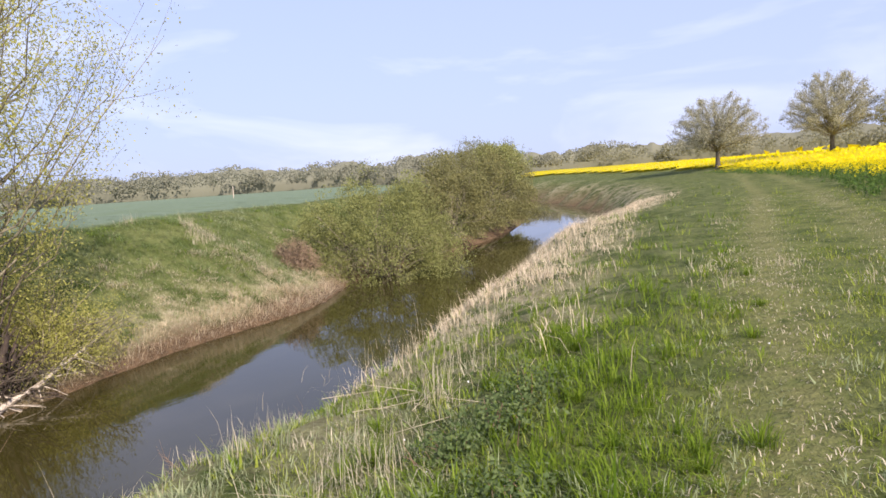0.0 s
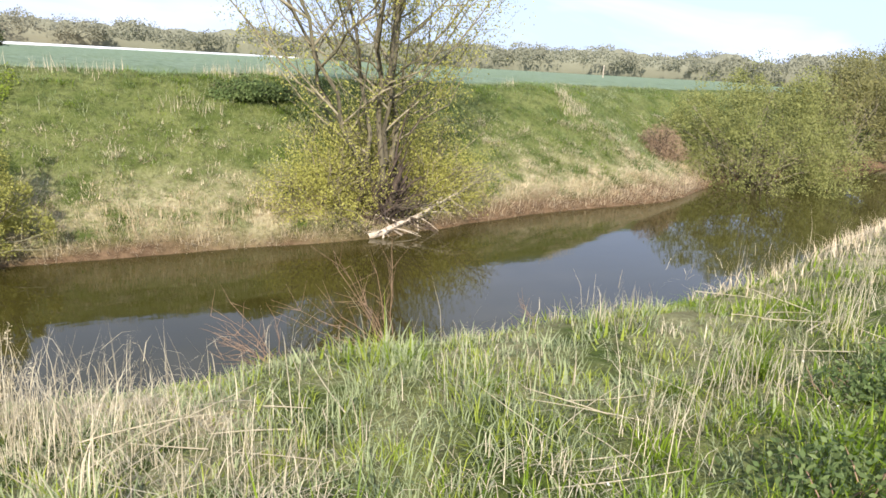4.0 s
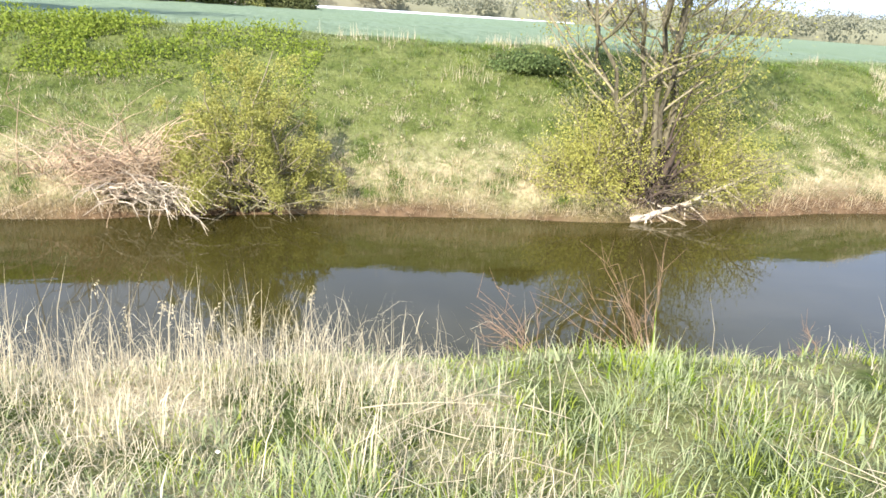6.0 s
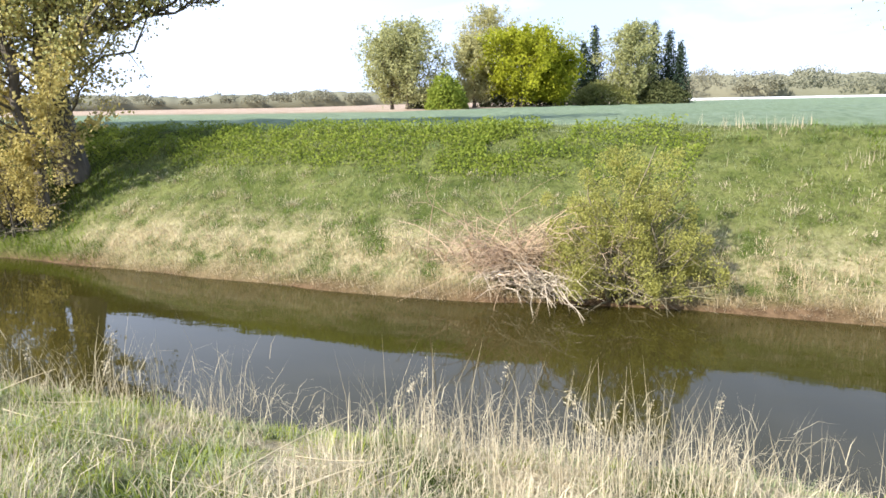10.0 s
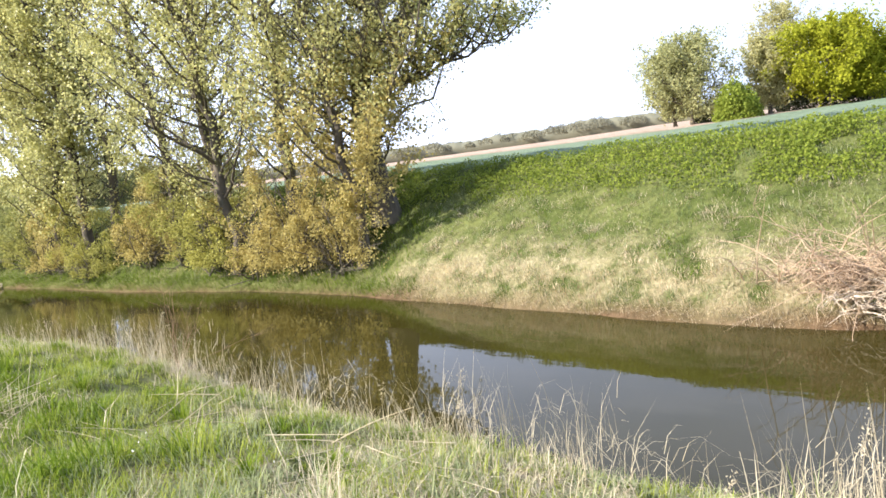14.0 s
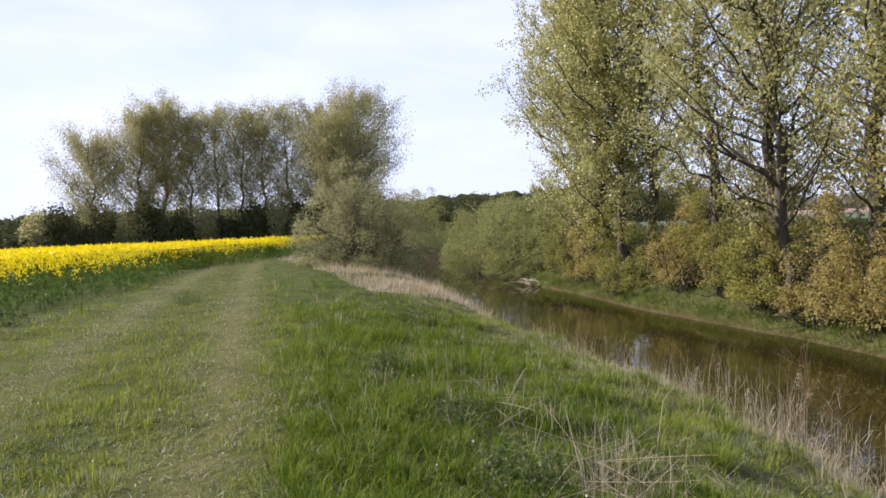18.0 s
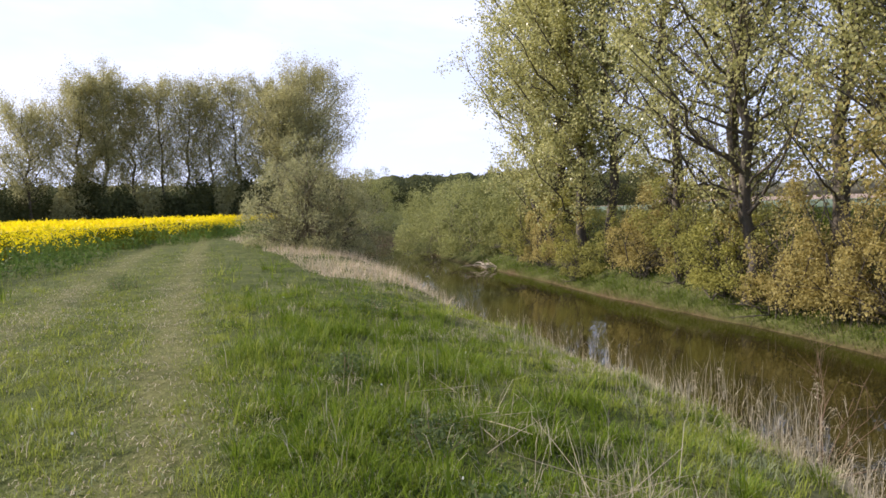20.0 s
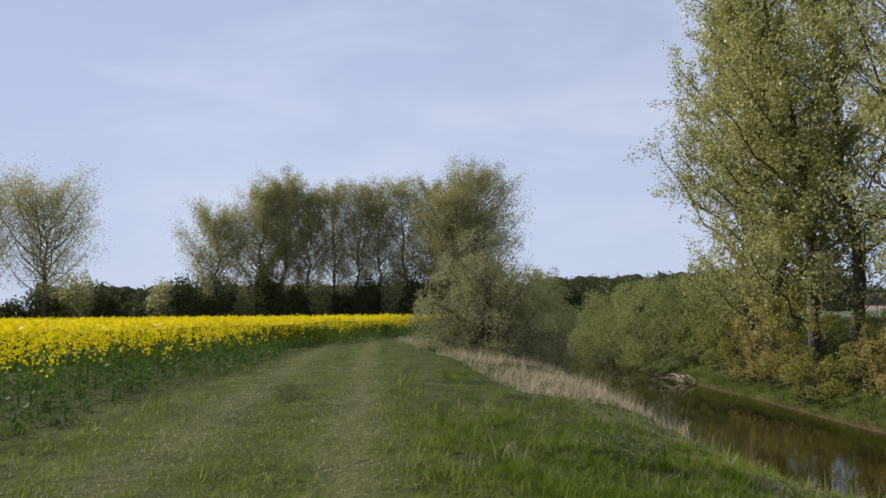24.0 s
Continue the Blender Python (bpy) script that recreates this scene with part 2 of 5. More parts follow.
def water_mat():
    n = Nodes("river_water")
    swell = n.noise(1.1, 3.0, 0.5, (0.6, 1.4, 1))
    ripple = n.noise(9.0, 3.0, 0.5, (0.6, 1.3, 1))
    east = n.tree.nodes.new("ShaderNodeSeparateXYZ")
    n.tree.links.new(n.add("ShaderNodeTexCoord").outputs["Object"], east.inputs[0])
    breeze = n.span(n.noise(0.35, 2.0, 0.5, (0.5, 1.5, 1)), 0.42, 0.58)
    breeze = n.math("MULTIPLY", breeze, n.span(east.outputs["X"], -9.0, -20.0, 0.0, 1.0))
    chop = n.noise(4.5, 3.0, 0.55, (0.7, 1.6, 1))
    height = n.math("ADD", n.math("ADD", swell, n.math("MULTIPLY", ripple, 0.06)), n.math("MULTIPLY", n.math("MULTIPLY", chop, breeze), 0.9))
    murk = n.mix(n.span(n.noise(0.25, 4.0), 0.3, 0.7), (0.026, 0.022, 0.005), (0.038, 0.032, 0.007))
    p = n.add("ShaderNodeBsdfPrincipled", Base_Color=murk, Roughness=0.03, IOR=1.333, Normal=n.bump(height, 0.035, 0.10))
    return n.finish(p.outputs[0])


def cloth_mat():
    n = Nodes("white_fleece")
    fold = n.noise(2.0, 4.0)
    p = n.add("ShaderNodeBsdfPrincipled", Base_Color=n.mix(fold, (0.70, 0.72, 0.74), (0.85, 0.86, 0.86)), Roughness=0.7, Normal=n.bump(fold, 0.4, 0.05))
    return n.finish(p.outputs[0])


M_FLEECE = cloth_mat()
M_GROUND, M_WATER = ground_mat(), water_mat()


# ---- mesh tools ----
def mesh_of(name, verts, faces, material, smooth=False):
    """A mesh from arrays: verts (n, 3), faces (m, 3) or (m, 4)."""
    me = bpy.data.meshes.new(name)
    verts, faces = np.asarray(verts, np.float32), np.asarray(faces, np.int32)
    k = faces.shape[1]
    me.vertices.add(len(verts))
    me.vertices.foreach_set("co", verts.ravel())
    me.loops.add(faces.size)
    me.loops.foreach_set("vertex_index", faces.ravel())
    me.polygons.add(len(faces))
    me.polygons.foreach_set("loop_start", np.arange(0, faces.size, k, dtype=np.int32))
    if smooth:
        me.polygons.foreach_set("use_smooth", np.ones(len(faces), bool))
    me.update(calc_edges=True)
    me.materials.append(material)
    return me


def part(name, data, parent, label=""):
    ob = new(name, data)
    ob.parent = parent
    return tagged(ob, label) if label else ob


def root(name, place, label, category, group="", kind=""):
    ob = new(name)
    ob.location, ob.empty_display_size = place, 0.3
    return tagged(ob, label, category, group, kind)


def lattice(ix, iy, seed):
    h = (ix * 374761393 + iy * 668265263 + seed * 1442695041) & 0xFFFFFFFF
    h = ((h ^ (h >> 13)) * 1274126177) & 0xFFFFFFFF
    return ((h ^ (h >> 16)) & 0xFFFF) / 65535.0


def vnoise(x, y, seed=0):
    """Value noise over arrays, 0 to 1."""
    x, y = np.asarray(x, float), np.asarray(y, float)
    ix, iy = np.floor(x).astype(np.int64), np.floor(y).astype(np.int64)
    u, v = x - ix, y - iy
    u, v = u * u * (3 - 2 * u), v * v * (3 - 2 * v)
    a, b = lattice(ix, iy, seed), lattice(ix + 1, iy, seed)
    c, d = lattice(ix, iy + 1, seed), lattice(ix + 1, iy + 1, seed)
    return (a * (1 - u) + b * u) * (1 - v) + (c * (1 - u) + d * u) * v


def fbm(x, y, seed=0, octaves=3):
    total, weight = 0.0, 0.0
    for k in range(octaves):
        total = total + vnoise(x * 2**k, y * 2**k, seed + k) * 0.5**k
        weight += 0.5**k
    return total / weight


# ---- the lie of the land ----
WATER_Z = -2.2
# the river's middle line from west to east, with its half width
RIVER = np.array([(-140, 400, 4), (-100, 150, 4), (-88, 85, 4), (-82, 45, 3.8), (-77, 27, 3.7), (-70.5, 15.5, 3.6), (-62, 10, 3.5), (-50, 9.0, 3.5), (-38, 9.7, 3.5), (-29, 10.0, 3.4), (-20, 10.45, 3.85), (-12, 10.5, 3.35), (-5, 10.0, 3.3),
                  (0, 10.4, 3.4), (6.7, 10.03, 3.4), (11.9, 11.0, 3.2), (18.1, 11.6, 2.9), (23.5, 13.3, 3.1), (30.6, 13.7, 3.1), (38.9, 14.4, 3.1), (49.4, 16.7, 3.2), (61.3, 21.2, 3.3), (78.1, 30.5, 3.0), (98.9, 46.3, 3.2), (146.3, 87.0, 4.0), (289.4, 154.4, 5.0), (547.6, 243.0, 5.0)], float)


def spline(points, steps):
    """A smooth line through the points."""
    p = np.vstack([2 * points[0] - points[1], points, 2 * points[-1] - points[-2]])
    out = []
    for i in range(1, len(p) - 2):
        t = np.linspace(0, 1, steps, endpoint=False)[:, None]
        a, b, c, d = p[i - 1], p[i], p[i + 1], p[i + 2]
        out.append(0.5 * (2 * b + (c - a) * t + (2 * a - 5 * b + 4 * c - d) * t**2 + (3 * b - a - 3 * c + d) * t**3))
    return np.vstack(out + [p[-2:-1]])


LINE = spline(RIVER, 8)


def bank(x, y):
    """Distance from the water's edge: over the far bank positive in the first, over the near bank in the second."""
    x, y = np.atleast_1d(np.asarray(x, float)), np.atleast_1d(np.asarray(y, float))
    a, b = LINE[:-1], LINE[1:]
    far, near = np.empty(len(x)), np.empty(len(x))
    for i in range(0, len(x), 4000):
        px, py = x[i : i + 4000, None], y[i : i + 4000, None]
        dx, dy = b[:, 0] - a[:, 0], b[:, 1] - a[:, 1]
        t = np.clip(((px - a[:, 0]) * dx + (py - a[:, 1]) * dy) / (dx * dx + dy * dy), 0, 1)
        ox, oy = px - a[:, 0] - t * dx, py - a[:, 1] - t * dy
        dist = np.hypot(ox, oy)
        k = dist.argmin(1)
        r = np.arange(len(k))
        side = np.sign(dx[k] * oy[r, k] - dy[k] * ox[r, k])
        half = a[k, 2] + t[r, k] * (b[k, 2] - a[k, 2])
        far[i : i + 4000], near[i : i + 4000] = side * dist[r, k] - half, -side * dist[r, k] - half
    return far, near


FAR_E = [-3.4, -1.5, 0, 0.15, 0.45, 1.5, 3, 4.4, 5.3, 6.2, 8, 12, 40, 9000]
FAR_Z = [-3.0, -2.6, -2.28, -2.08, -1.88, -1.22, -0.3, 0.5, 0.88, 0.96, 0.94, 0.9, 0.8, 0.8]
NEAR_E = [-3.4, -1.5, 0, 0.25, 1.0, 2.0, 3.0, 5, 6.5, 12, 60, 200, 9000]
NEAR_Z = [-3.0, -2.6, -2.3, -2.0, -1.3, -0.62, -0.36, -0.08, 0, 0.05, 0.4, 1.0, 1.0]


def land(x, y, rough=True):
    x, y = np.atleast_1d(np.asarray(x, float)), np.atleast_1d(np.asarray(y, float))
    far, near = bank(x, y)
    z = np.where(far > near, np.interp(far, FAR_E, FAR_Z), np.interp(near, NEAR_E, NEAR_Z))
    z = z + np.where(near > 8, np.clip((x - 12) / 60, 0, 1) * 1.2 * np.clip((near - 8) / 14, 0, 1), 0)
    if rough:
        w = np.clip(np.maximum(far, near) / 1.2, 0, 1)
        z = z + w * (0.20 * (fbm(x * 0.5, y * 0.5, 3) - 0.5) + 0.10 * (vnoise(x * 2.1, y * 2.1, 9) - 0.5)) * np.where(near > 5.5, 0.45, 1)
        z = z + np.clip(near - 1.5, 0, 1) * np.clip(6.6 - near, 0, 1) * 0.13 * (fbm(x * 1.5, y * 1.5, 61) - 0.5)
    return z


def along_bank(n, lo, hi, x0, x1, far_side, seed):
    """Places at lo to hi metres from the water's edge, between two easts."""
    r = np.random.default_rng(seed)
    line = LINE[(LINE[:, 0] > x0) & (LINE[:, 0] < x1) & (LINE[:, 1] < 60)]
    run = np.append(0, np.cumsum(np.linalg.norm(np.diff(line[:, :2], axis=0), axis=1)))
    s = r.uniform(0, run[-1], n)
    p = np.stack([np.interp(s, run, line[:, k]) for k in range(3)], 1)
    d = np.stack([np.interp(s + 0.4, run, line[:, k]) - np.interp(s - 0.4, run, line[:, k]) for k in range(2)], 1)
    d /= np.linalg.norm(d, axis=1)[:, None] + 1e-9
    off = (p[:, 2] + r.uniform(lo, hi, n)) * (1 if far_side else -1)
    return p[:, 0] - d[:, 1] * off, p[:, 1] + d[:, 0] * off


def axis(lo, hi, step, reach_lo, reach_hi, grow=1.22):
    mid = list(np.arange(lo, hi + step / 2, step))
    s, v = step, lo
    while v > reach_lo:
        s *= grow
        v -= s
        mid.insert(0, v)
    s, v = step, mid[-1]
    while v < reach_hi:
        s *= grow
        v += s
        mid.append(v)
    return np.array(mid)


# the two wheel ruts of the grass track: how far north of each a place lies
def rut_offset(x, y):
    line = np.interp(x, [-80, -48, -23.4, -17.5, -9.6, 5.3, 8.6, 15.6, 35, 60, 90], [-5.5, -3.1, -1.3, -0.74, 0.0, 0.16, 0.43, 1.03, 2.5, 5.5, 10])
    return y - line


GX, GY = axis(-46, 40, 0.36, -3500, 3500), axis(-5, 25, 0.32, -3500, 3500)
gx, gy = (v.ravel() for v in np.meshgrid(GX, GY))
gz = land(gx, gy)
nx, ny = len(GX), len(GY)
quad = (np.arange(nx - 1)[None] + nx * np.arange(ny - 1)[:, None]).ravel()
ground = new("ground", mesh_of("ground", np.stack([gx, gy, gz], 1), np.stack([quad, quad + 1, quad + nx + 1, quad + nx], 1), M_GROUND, True))
tagged(ground, "grassy river banks with trodden track, green and ploughed fields", "ground", kind="structure")
far, near = bank(gx, gy)
edge_noise = fbm(gx * 0.35, gy * 0.35, 21)


def paint(name, values):
    ground.data.attributes.new(name, "FLOAT", "POINT").data.foreach_set("value", np.clip(values, 0, 1).astype(np.float32))


def ploughed(x, y):
    return np.clip((-26 - x + 0.28 * (y - 60)) / 3, 0, 1) * np.clip((y - 62) / 6, 0, 1)


paint("mud", np.where(far > near, 1 - np.clip((far + 0.2 - 0.5 * edge_noise - 0.5 * np.clip((gx - 7) / 5, 0, 1) + 0.06 * np.clip((-14 - gx) / 4, 0, 1)) / 0.25, 0, 1), 1 - np.clip((near - 0.2) / 0.4, 0, 1)))
paint("dry", np.where(far > near, (0.72 * np.clip(1 - np.abs(far - 0.8) / 1.5, 0, 1) + 0.05) * (1 - 0.85 * np.clip((-13 - gx) / 4, 0, 1)), np.clip(1.3 - np.abs(near - 2.2) / 2.2, 0.1, 1) * np.where((gx > 1) & (gx < 8), 0.35, np.where(gx > 7.9, 0.65, 1)) * (1 - 0.75 * np.clip((-5 - gx) / 2, 0, 1))))
plough = ploughed(gx, gy)
paint("plough", plough)
paint("wheat", np.clip((far - 5.7 - 0.5 * edge_noise) / 0.5, 0, 1) * (1 - plough))
rut = rut_offset(gx, gy) + 0.25 * (vnoise(gx * 0.4, gy * 0.4, 77) - 0.5)
paint("rut", np.exp(-((rut / 0.34) ** 2)) + 0.75 * np.exp(-(((rut + 2.1) / 0.4) ** 2)))
paint("mown", np.clip((0.7 - rut) / 0.4, 0, 1) * np.clip((rut + 3.4) / 0.5, 0, 1))

# the river
keep = LINE[(LINE[:, 1] < 130) & (LINE[:, 0] < 150)]
way = np.gradient(keep[:, :2], axis=0)
way /= np.linalg.norm(way, axis=1)[:, None]
side = np.stack([-way[:, 1], way[:, 0]], 1)
across = np.linspace(-1, 1, 9)
strip = keep[:, None, :2] + side[:, None] * (across[None, :, None] * (keep[:, None, 2:] + 0.5))
wv = np.concatenate([strip, np.full((*strip.shape[:2], 1), WATER_Z)], 2).reshape(-1, 3)
cells = (np.arange(8)[None] + 9 * np.arange(len(keep) - 1)[:, None]).ravel()
river = new("river_water", mesh_of("river_water", wv, np.stack([cells, cells + 9, cells + 10, cells + 1], 1)[:, ::-1], M_WATER, True))
tagged(river, "calm brown river water mirroring banks and sky", "river", kind="structure")


# ---- plants ----
def unit(v):
    return v / (np.linalg.norm(v, axis=-1, keepdims=True) + 1e-9)


class Wood:
    """Collects tapered limbs into one mesh."""

    def __init__(self):
        self.v, self.f, self.n = [], [], 0

    def limb(self, pts, radii, sides=5):
        pts, radii = np.asarray(pts, float), np.asarray(radii, float)
        t = unit(np.gradient(pts, axis=0))
        ref = np.where(np.abs(t[:, 2:3]) > 0.9, np.array([[1.0, 0, 0]]), np.array([[0, 0, 1.0]]))
        a = unit(np.cross(t, ref))
        b = np.cross(t, a)
        ang = np.linspace(0, 2 * np.pi, sides, endpoint=False)
        ring = pts[:, None] + radii[:, None, None] * (np.cos(ang)[None, :, None] * a[:, None] + np.sin(ang)[None, :, None] * b[:, None])
        m = len(pts)
        i, j = np.meshgrid(np.arange(m - 1), np.arange(sides), indexing="ij")
        k = (j + 1) % sides
        q = np.stack([i * sides + j, i * sides + k, (i + 1) * sides + k, (i + 1) * sides + j], -1).reshape(-1, 4) + self.n
        self.v.append(ring.reshape(-1, 3))
        self.f.append(q)
        self.n += m * sides

    def mesh(self, name, material):
        return mesh_of(name, np.vstack(self.v), np.vstack(self.f), material, True)


def leaves(name, at, length, width, material, droop=0.0, seed=0):
    """Diamond leaves at the points."""
    r = np.random.default_rng(seed)
    n = len(at)
    a = unit(r.normal(size=(n, 3)) + (0, 0, -droop))
    b = unit(np.cross(a, r.normal(size=(n, 3))))
    ln, wd = length * r.uniform(0.6, 1.25, (n, 1)), width * r.uniform(0.6, 1.25, (n, 1))
    if length >= 0.155:  # far foliage: one triangle a leaf
        v = np.stack([at - b * wd * 0.5, at + a * ln, at + b * wd * 0.5], 1).reshape(-1, 3)
        return mesh_of(name, v, np.arange(3 * n).reshape(-1, 3), material)
    v = np.stack([at, at + a * ln * 0.45 + b * wd * 0.5, at + a * ln, at + a * ln * 0.45 - b * wd * 0.5], 1).reshape(-1, 3)
    return mesh_of(name, v, np.arange(4 * n).reshape(-1, 4), material)


def blades(name, at, length, width, material, lean=0.5, seed=0, way=None):
    """Grass blades that bend over: three points up each side, ending in one."""
    r = np.random.default_rng(seed)
    n = len(at)
    az = r.uniform(0, 2 * np.pi, n)
    out = np.stack([np.cos(az), np.sin(az), np.zeros(n)], 1)
    if way is not None:
        out = unit(out + way)
    side = np.stack([-out[:, 1], out[:, 0], np.zeros(n)], 1)
    ln = (np.broadcast_to(length, n) * r.uniform(0.55, 1.3, n))[:, None]
    wd = (np.broadcast_to(width, n) * r.uniform(0.7, 1.2, n))[:, None]
    bend = (lean * r.uniform(0.2, 1.6, n))[:, None]
    up = np.array([[0, 0, 1.0]])
    if np.max(width) >= 0.0105:  # seen from afar or very short: one triangle a blade
        tip = at + ln * unit(up * np.maximum(1 - 0.35 * bend, 0.12) + 0.75 * bend * out)
        v = np.stack([at - side * wd / 2, at + side * wd / 2, tip], 1).reshape(-1, 3)
        return mesh_of(name, v, np.arange(3 * n).reshape(-1, 3), material)
    mid = at + ln * (0.55 * unit(up + 0.45 * bend * out))
    tip = mid + ln * (0.5 * unit(up * (1 - 0.5 * bend) + 1.3 * bend * out))
    v = np.stack([at - side * wd / 2, at + side * wd / 2, mid + side * wd * 0.4, mid - side * wd * 0.4, tip], 1).reshape(-1, 3)
    base = 5 * np.arange(n)[:, None]
    f = np.concatenate([base + [0, 1, 2], base + [0, 2, 3], base + [3, 2, 4]], 1).reshape(-1, 3)
    return mesh_of(name, v, f, material)


def bezier(a, b, c, n):
    t = np.linspace(0, 1, n)[:, None]
    return (1 - t) ** 2 * a + 2 * t * (1 - t) * b + t**2 * c


def grow_tree(name, base, height, spread, label, category, bark, leaf, *, trunk_r=0.2, start=0.2, limbs=40, rise=0.9, twigs=7, per_twig=40, leaf_len=0.09, leaf_wid=0.07,
              lean=(0, 0), shape=1.0, fuzz=0.22, stems=1, seed=1, group="", low_leaf=None, low_until=0.0, sides=6, girth=0.013, shy=0.75, spray=None, gaps=0.0, forks=(), fan=16.0):
    """A tree: stems that taper, limbs that rise from them, twigs on these and leaves along the twigs.
    rise: how steeply the limbs go up; shape: where the crown is widest, low (under 1) or high;
    gaps: how uneven the leaves are spread; forks: heavy side stems as (share of the trunk, x, y, z, radius)."""
    r = np.random.default_rng(seed)
    ob = root(name, base, label, category, group)
    wood, thin, pts, trunks = Wood(), Wood(), [], []
    for s in range(stems):
        az = r.uniform(0, 6.28)
        off = np.array([np.cos(az), np.sin(az), 0]) * (0.0 if stems == 1 else trunk_r * r.uniform(1.0, 2.4))
        tall = height * (1.0 if s == 0 else r.uniform(0.7, 0.98))
        top = off * (1 if stems == 1 else fan) + np.array([lean[0], lean[1], tall]) + np.append(r.normal(0, 0.03 * height, 2), 0)
        trunk = bezier(off, off * 1.3 + [lean[0] * 0.2, lean[1] * 0.2, tall * 0.5] if stems == 1 else off + (top - off) * [0.5, 0.5, 0.42], top, 12)
        trunk[1:-1, :2] += r.normal(0, 0.012 * height, (10, 2))
        tr = trunk_r * (1 - np.linspace(0, 1, 12)) ** 0.8 * (1 if s == 0 else 0.75) + 0.012
        tr[0] *= 1.35
        stem = Wood()
        stem.limb(trunk, tr, 8)
        trunks.append(stem)
        axes = [(trunk, i, limbs / stems, start, 1.0) for i in range(limbs // stems)]
        for share, fx, fy, fz, fr in forks if s == 0 else ():
            k = min(int(share * 11), 10)
            o = trunk[k] + (trunk[k + 1] - trunk[k]) * (share * 11 - k)
            side = bezier(o, o + np.array([fx * 0.45, fy * 0.45, fz * 0.35]), o + np.array([fx, fy, fz]), 12)
            side[2:] += r.normal(0, 0.05, (10, 3))
            stem = Wood()
            stem.limb(side, fr * (1 - 0.85 * np.linspace(0, 1, 12)), 7)
            trunks.append(stem)
            axes += [(side, i, limbs // 3, 0.2, 0.72) for i in range(limbs // 3)]
        for trunk, i, count, start, size in axes:
            h = start + (0.97 - start) * ((i + r.uniform(0, 1)) / count)
            k = h * 11
            j = min(int(k), 10)
            o = trunk[j] + (trunk[j + 1] - trunk[j]) * (k - j)
            az = 2.4 * i + r.uniform(-0.5, 0.5) + s
            prof = np.sin(np.pi * np.clip(((h - start) / (1 - start)) ** shape * 0.86 + 0.14, 0, 1)) ** 0.75
            ln = size * spread * (0.25 + 0.75 * prof) * r.uniform(shy, 1.15)
            out = np.array([np.cos(az), np.sin(az), 0])
            lift = rise * ln * r.uniform(0.7, 1.3)
            end = o + out * ln + [0, 0, lift]
            bend = o + out * ln * 0.55 + [0, 0, lift * 0.3]
            lp = bezier(o, bend, end, 7)
            lp[1:] += r.normal(0, 0.03 * ln, (6, 3))
            lr = max(0.007, min(0.45 * trunk_r, girth * ln + 0.006)) * (1 - 0.85 * np.linspace(0, 1, 7))
            wood.limb(lp, lr, sides)
            for q in range(twigs):
                f = 0.12 + 0.88 * (q + r.uniform(0, 1)) / twigs
                kk = min(f * 6, 5.999)
                jj = int(kk)
                to = lp[jj] + (lp[jj + 1] - lp[jj]) * (kk - jj)
                d = unit(unit(lp[jj + 1] - lp[jj]) * 0.7 + r.normal(0, 0.6, 3) + [0, 0, 0.35 * rise])
                tl = ln * 0.42 * r.uniform(0.5, 1.2) + 0.15
                tp = bezier(to, to + d * tl * 0.5, to + d * tl + [0, 0, 0.12 * tl], 3)[:: 2 if sides < 5 else 1]
                thin.limb(tp, lr[jj] * 0.35 * np.linspace(1, 0.15, len(tp)) + 0.002, 3)
                m = per_twig * r.uniform(0.6, 1.4)
                if gaps:
                    m *= np.clip(1 + gaps * 5 * (float(fbm((to[0] + 0.8 * to[2]) * 0.6, (to[1] - 0.6 * to[2]) * 0.6, seed)) - 0.5), 0.06, 2.2)
                m = max(1, int(m))
                u = r.uniform(0.15, 1.05, m)[:, None]
                pts.append(to + d * tl * u + r.normal(0, fuzz * (0.4 + 0.25 * tl), (m, 3)))
    for stem in trunks:
        part("trunk", stem.mesh("trunk", bark), ob)
    tagged(part("branchwork", wood.mesh("branchwork", spray or bark), ob), kind="stuff")
    tagged(part("twigwork", thin.mesh("twigwork", spray or bark), ob), kind="stuff")
    at = np.vstack(pts)
    if low_leaf is not None:
        low = at[:, 2] < low_until + r.normal(0, 0.8, len(at))
        part("lower_leaves", leaves("lower_leaves", at[low], leaf_len, leaf_wid, low_leaf, 0.3, seed), ob, "bronze young leaves")["kind"] = "stuff"
        at = at[~low]
    tagged(part("crown", leaves("crown", at, leaf_len, leaf_wid, leaf, 0.3, seed + 1), ob), kind="stuff")
    return ob


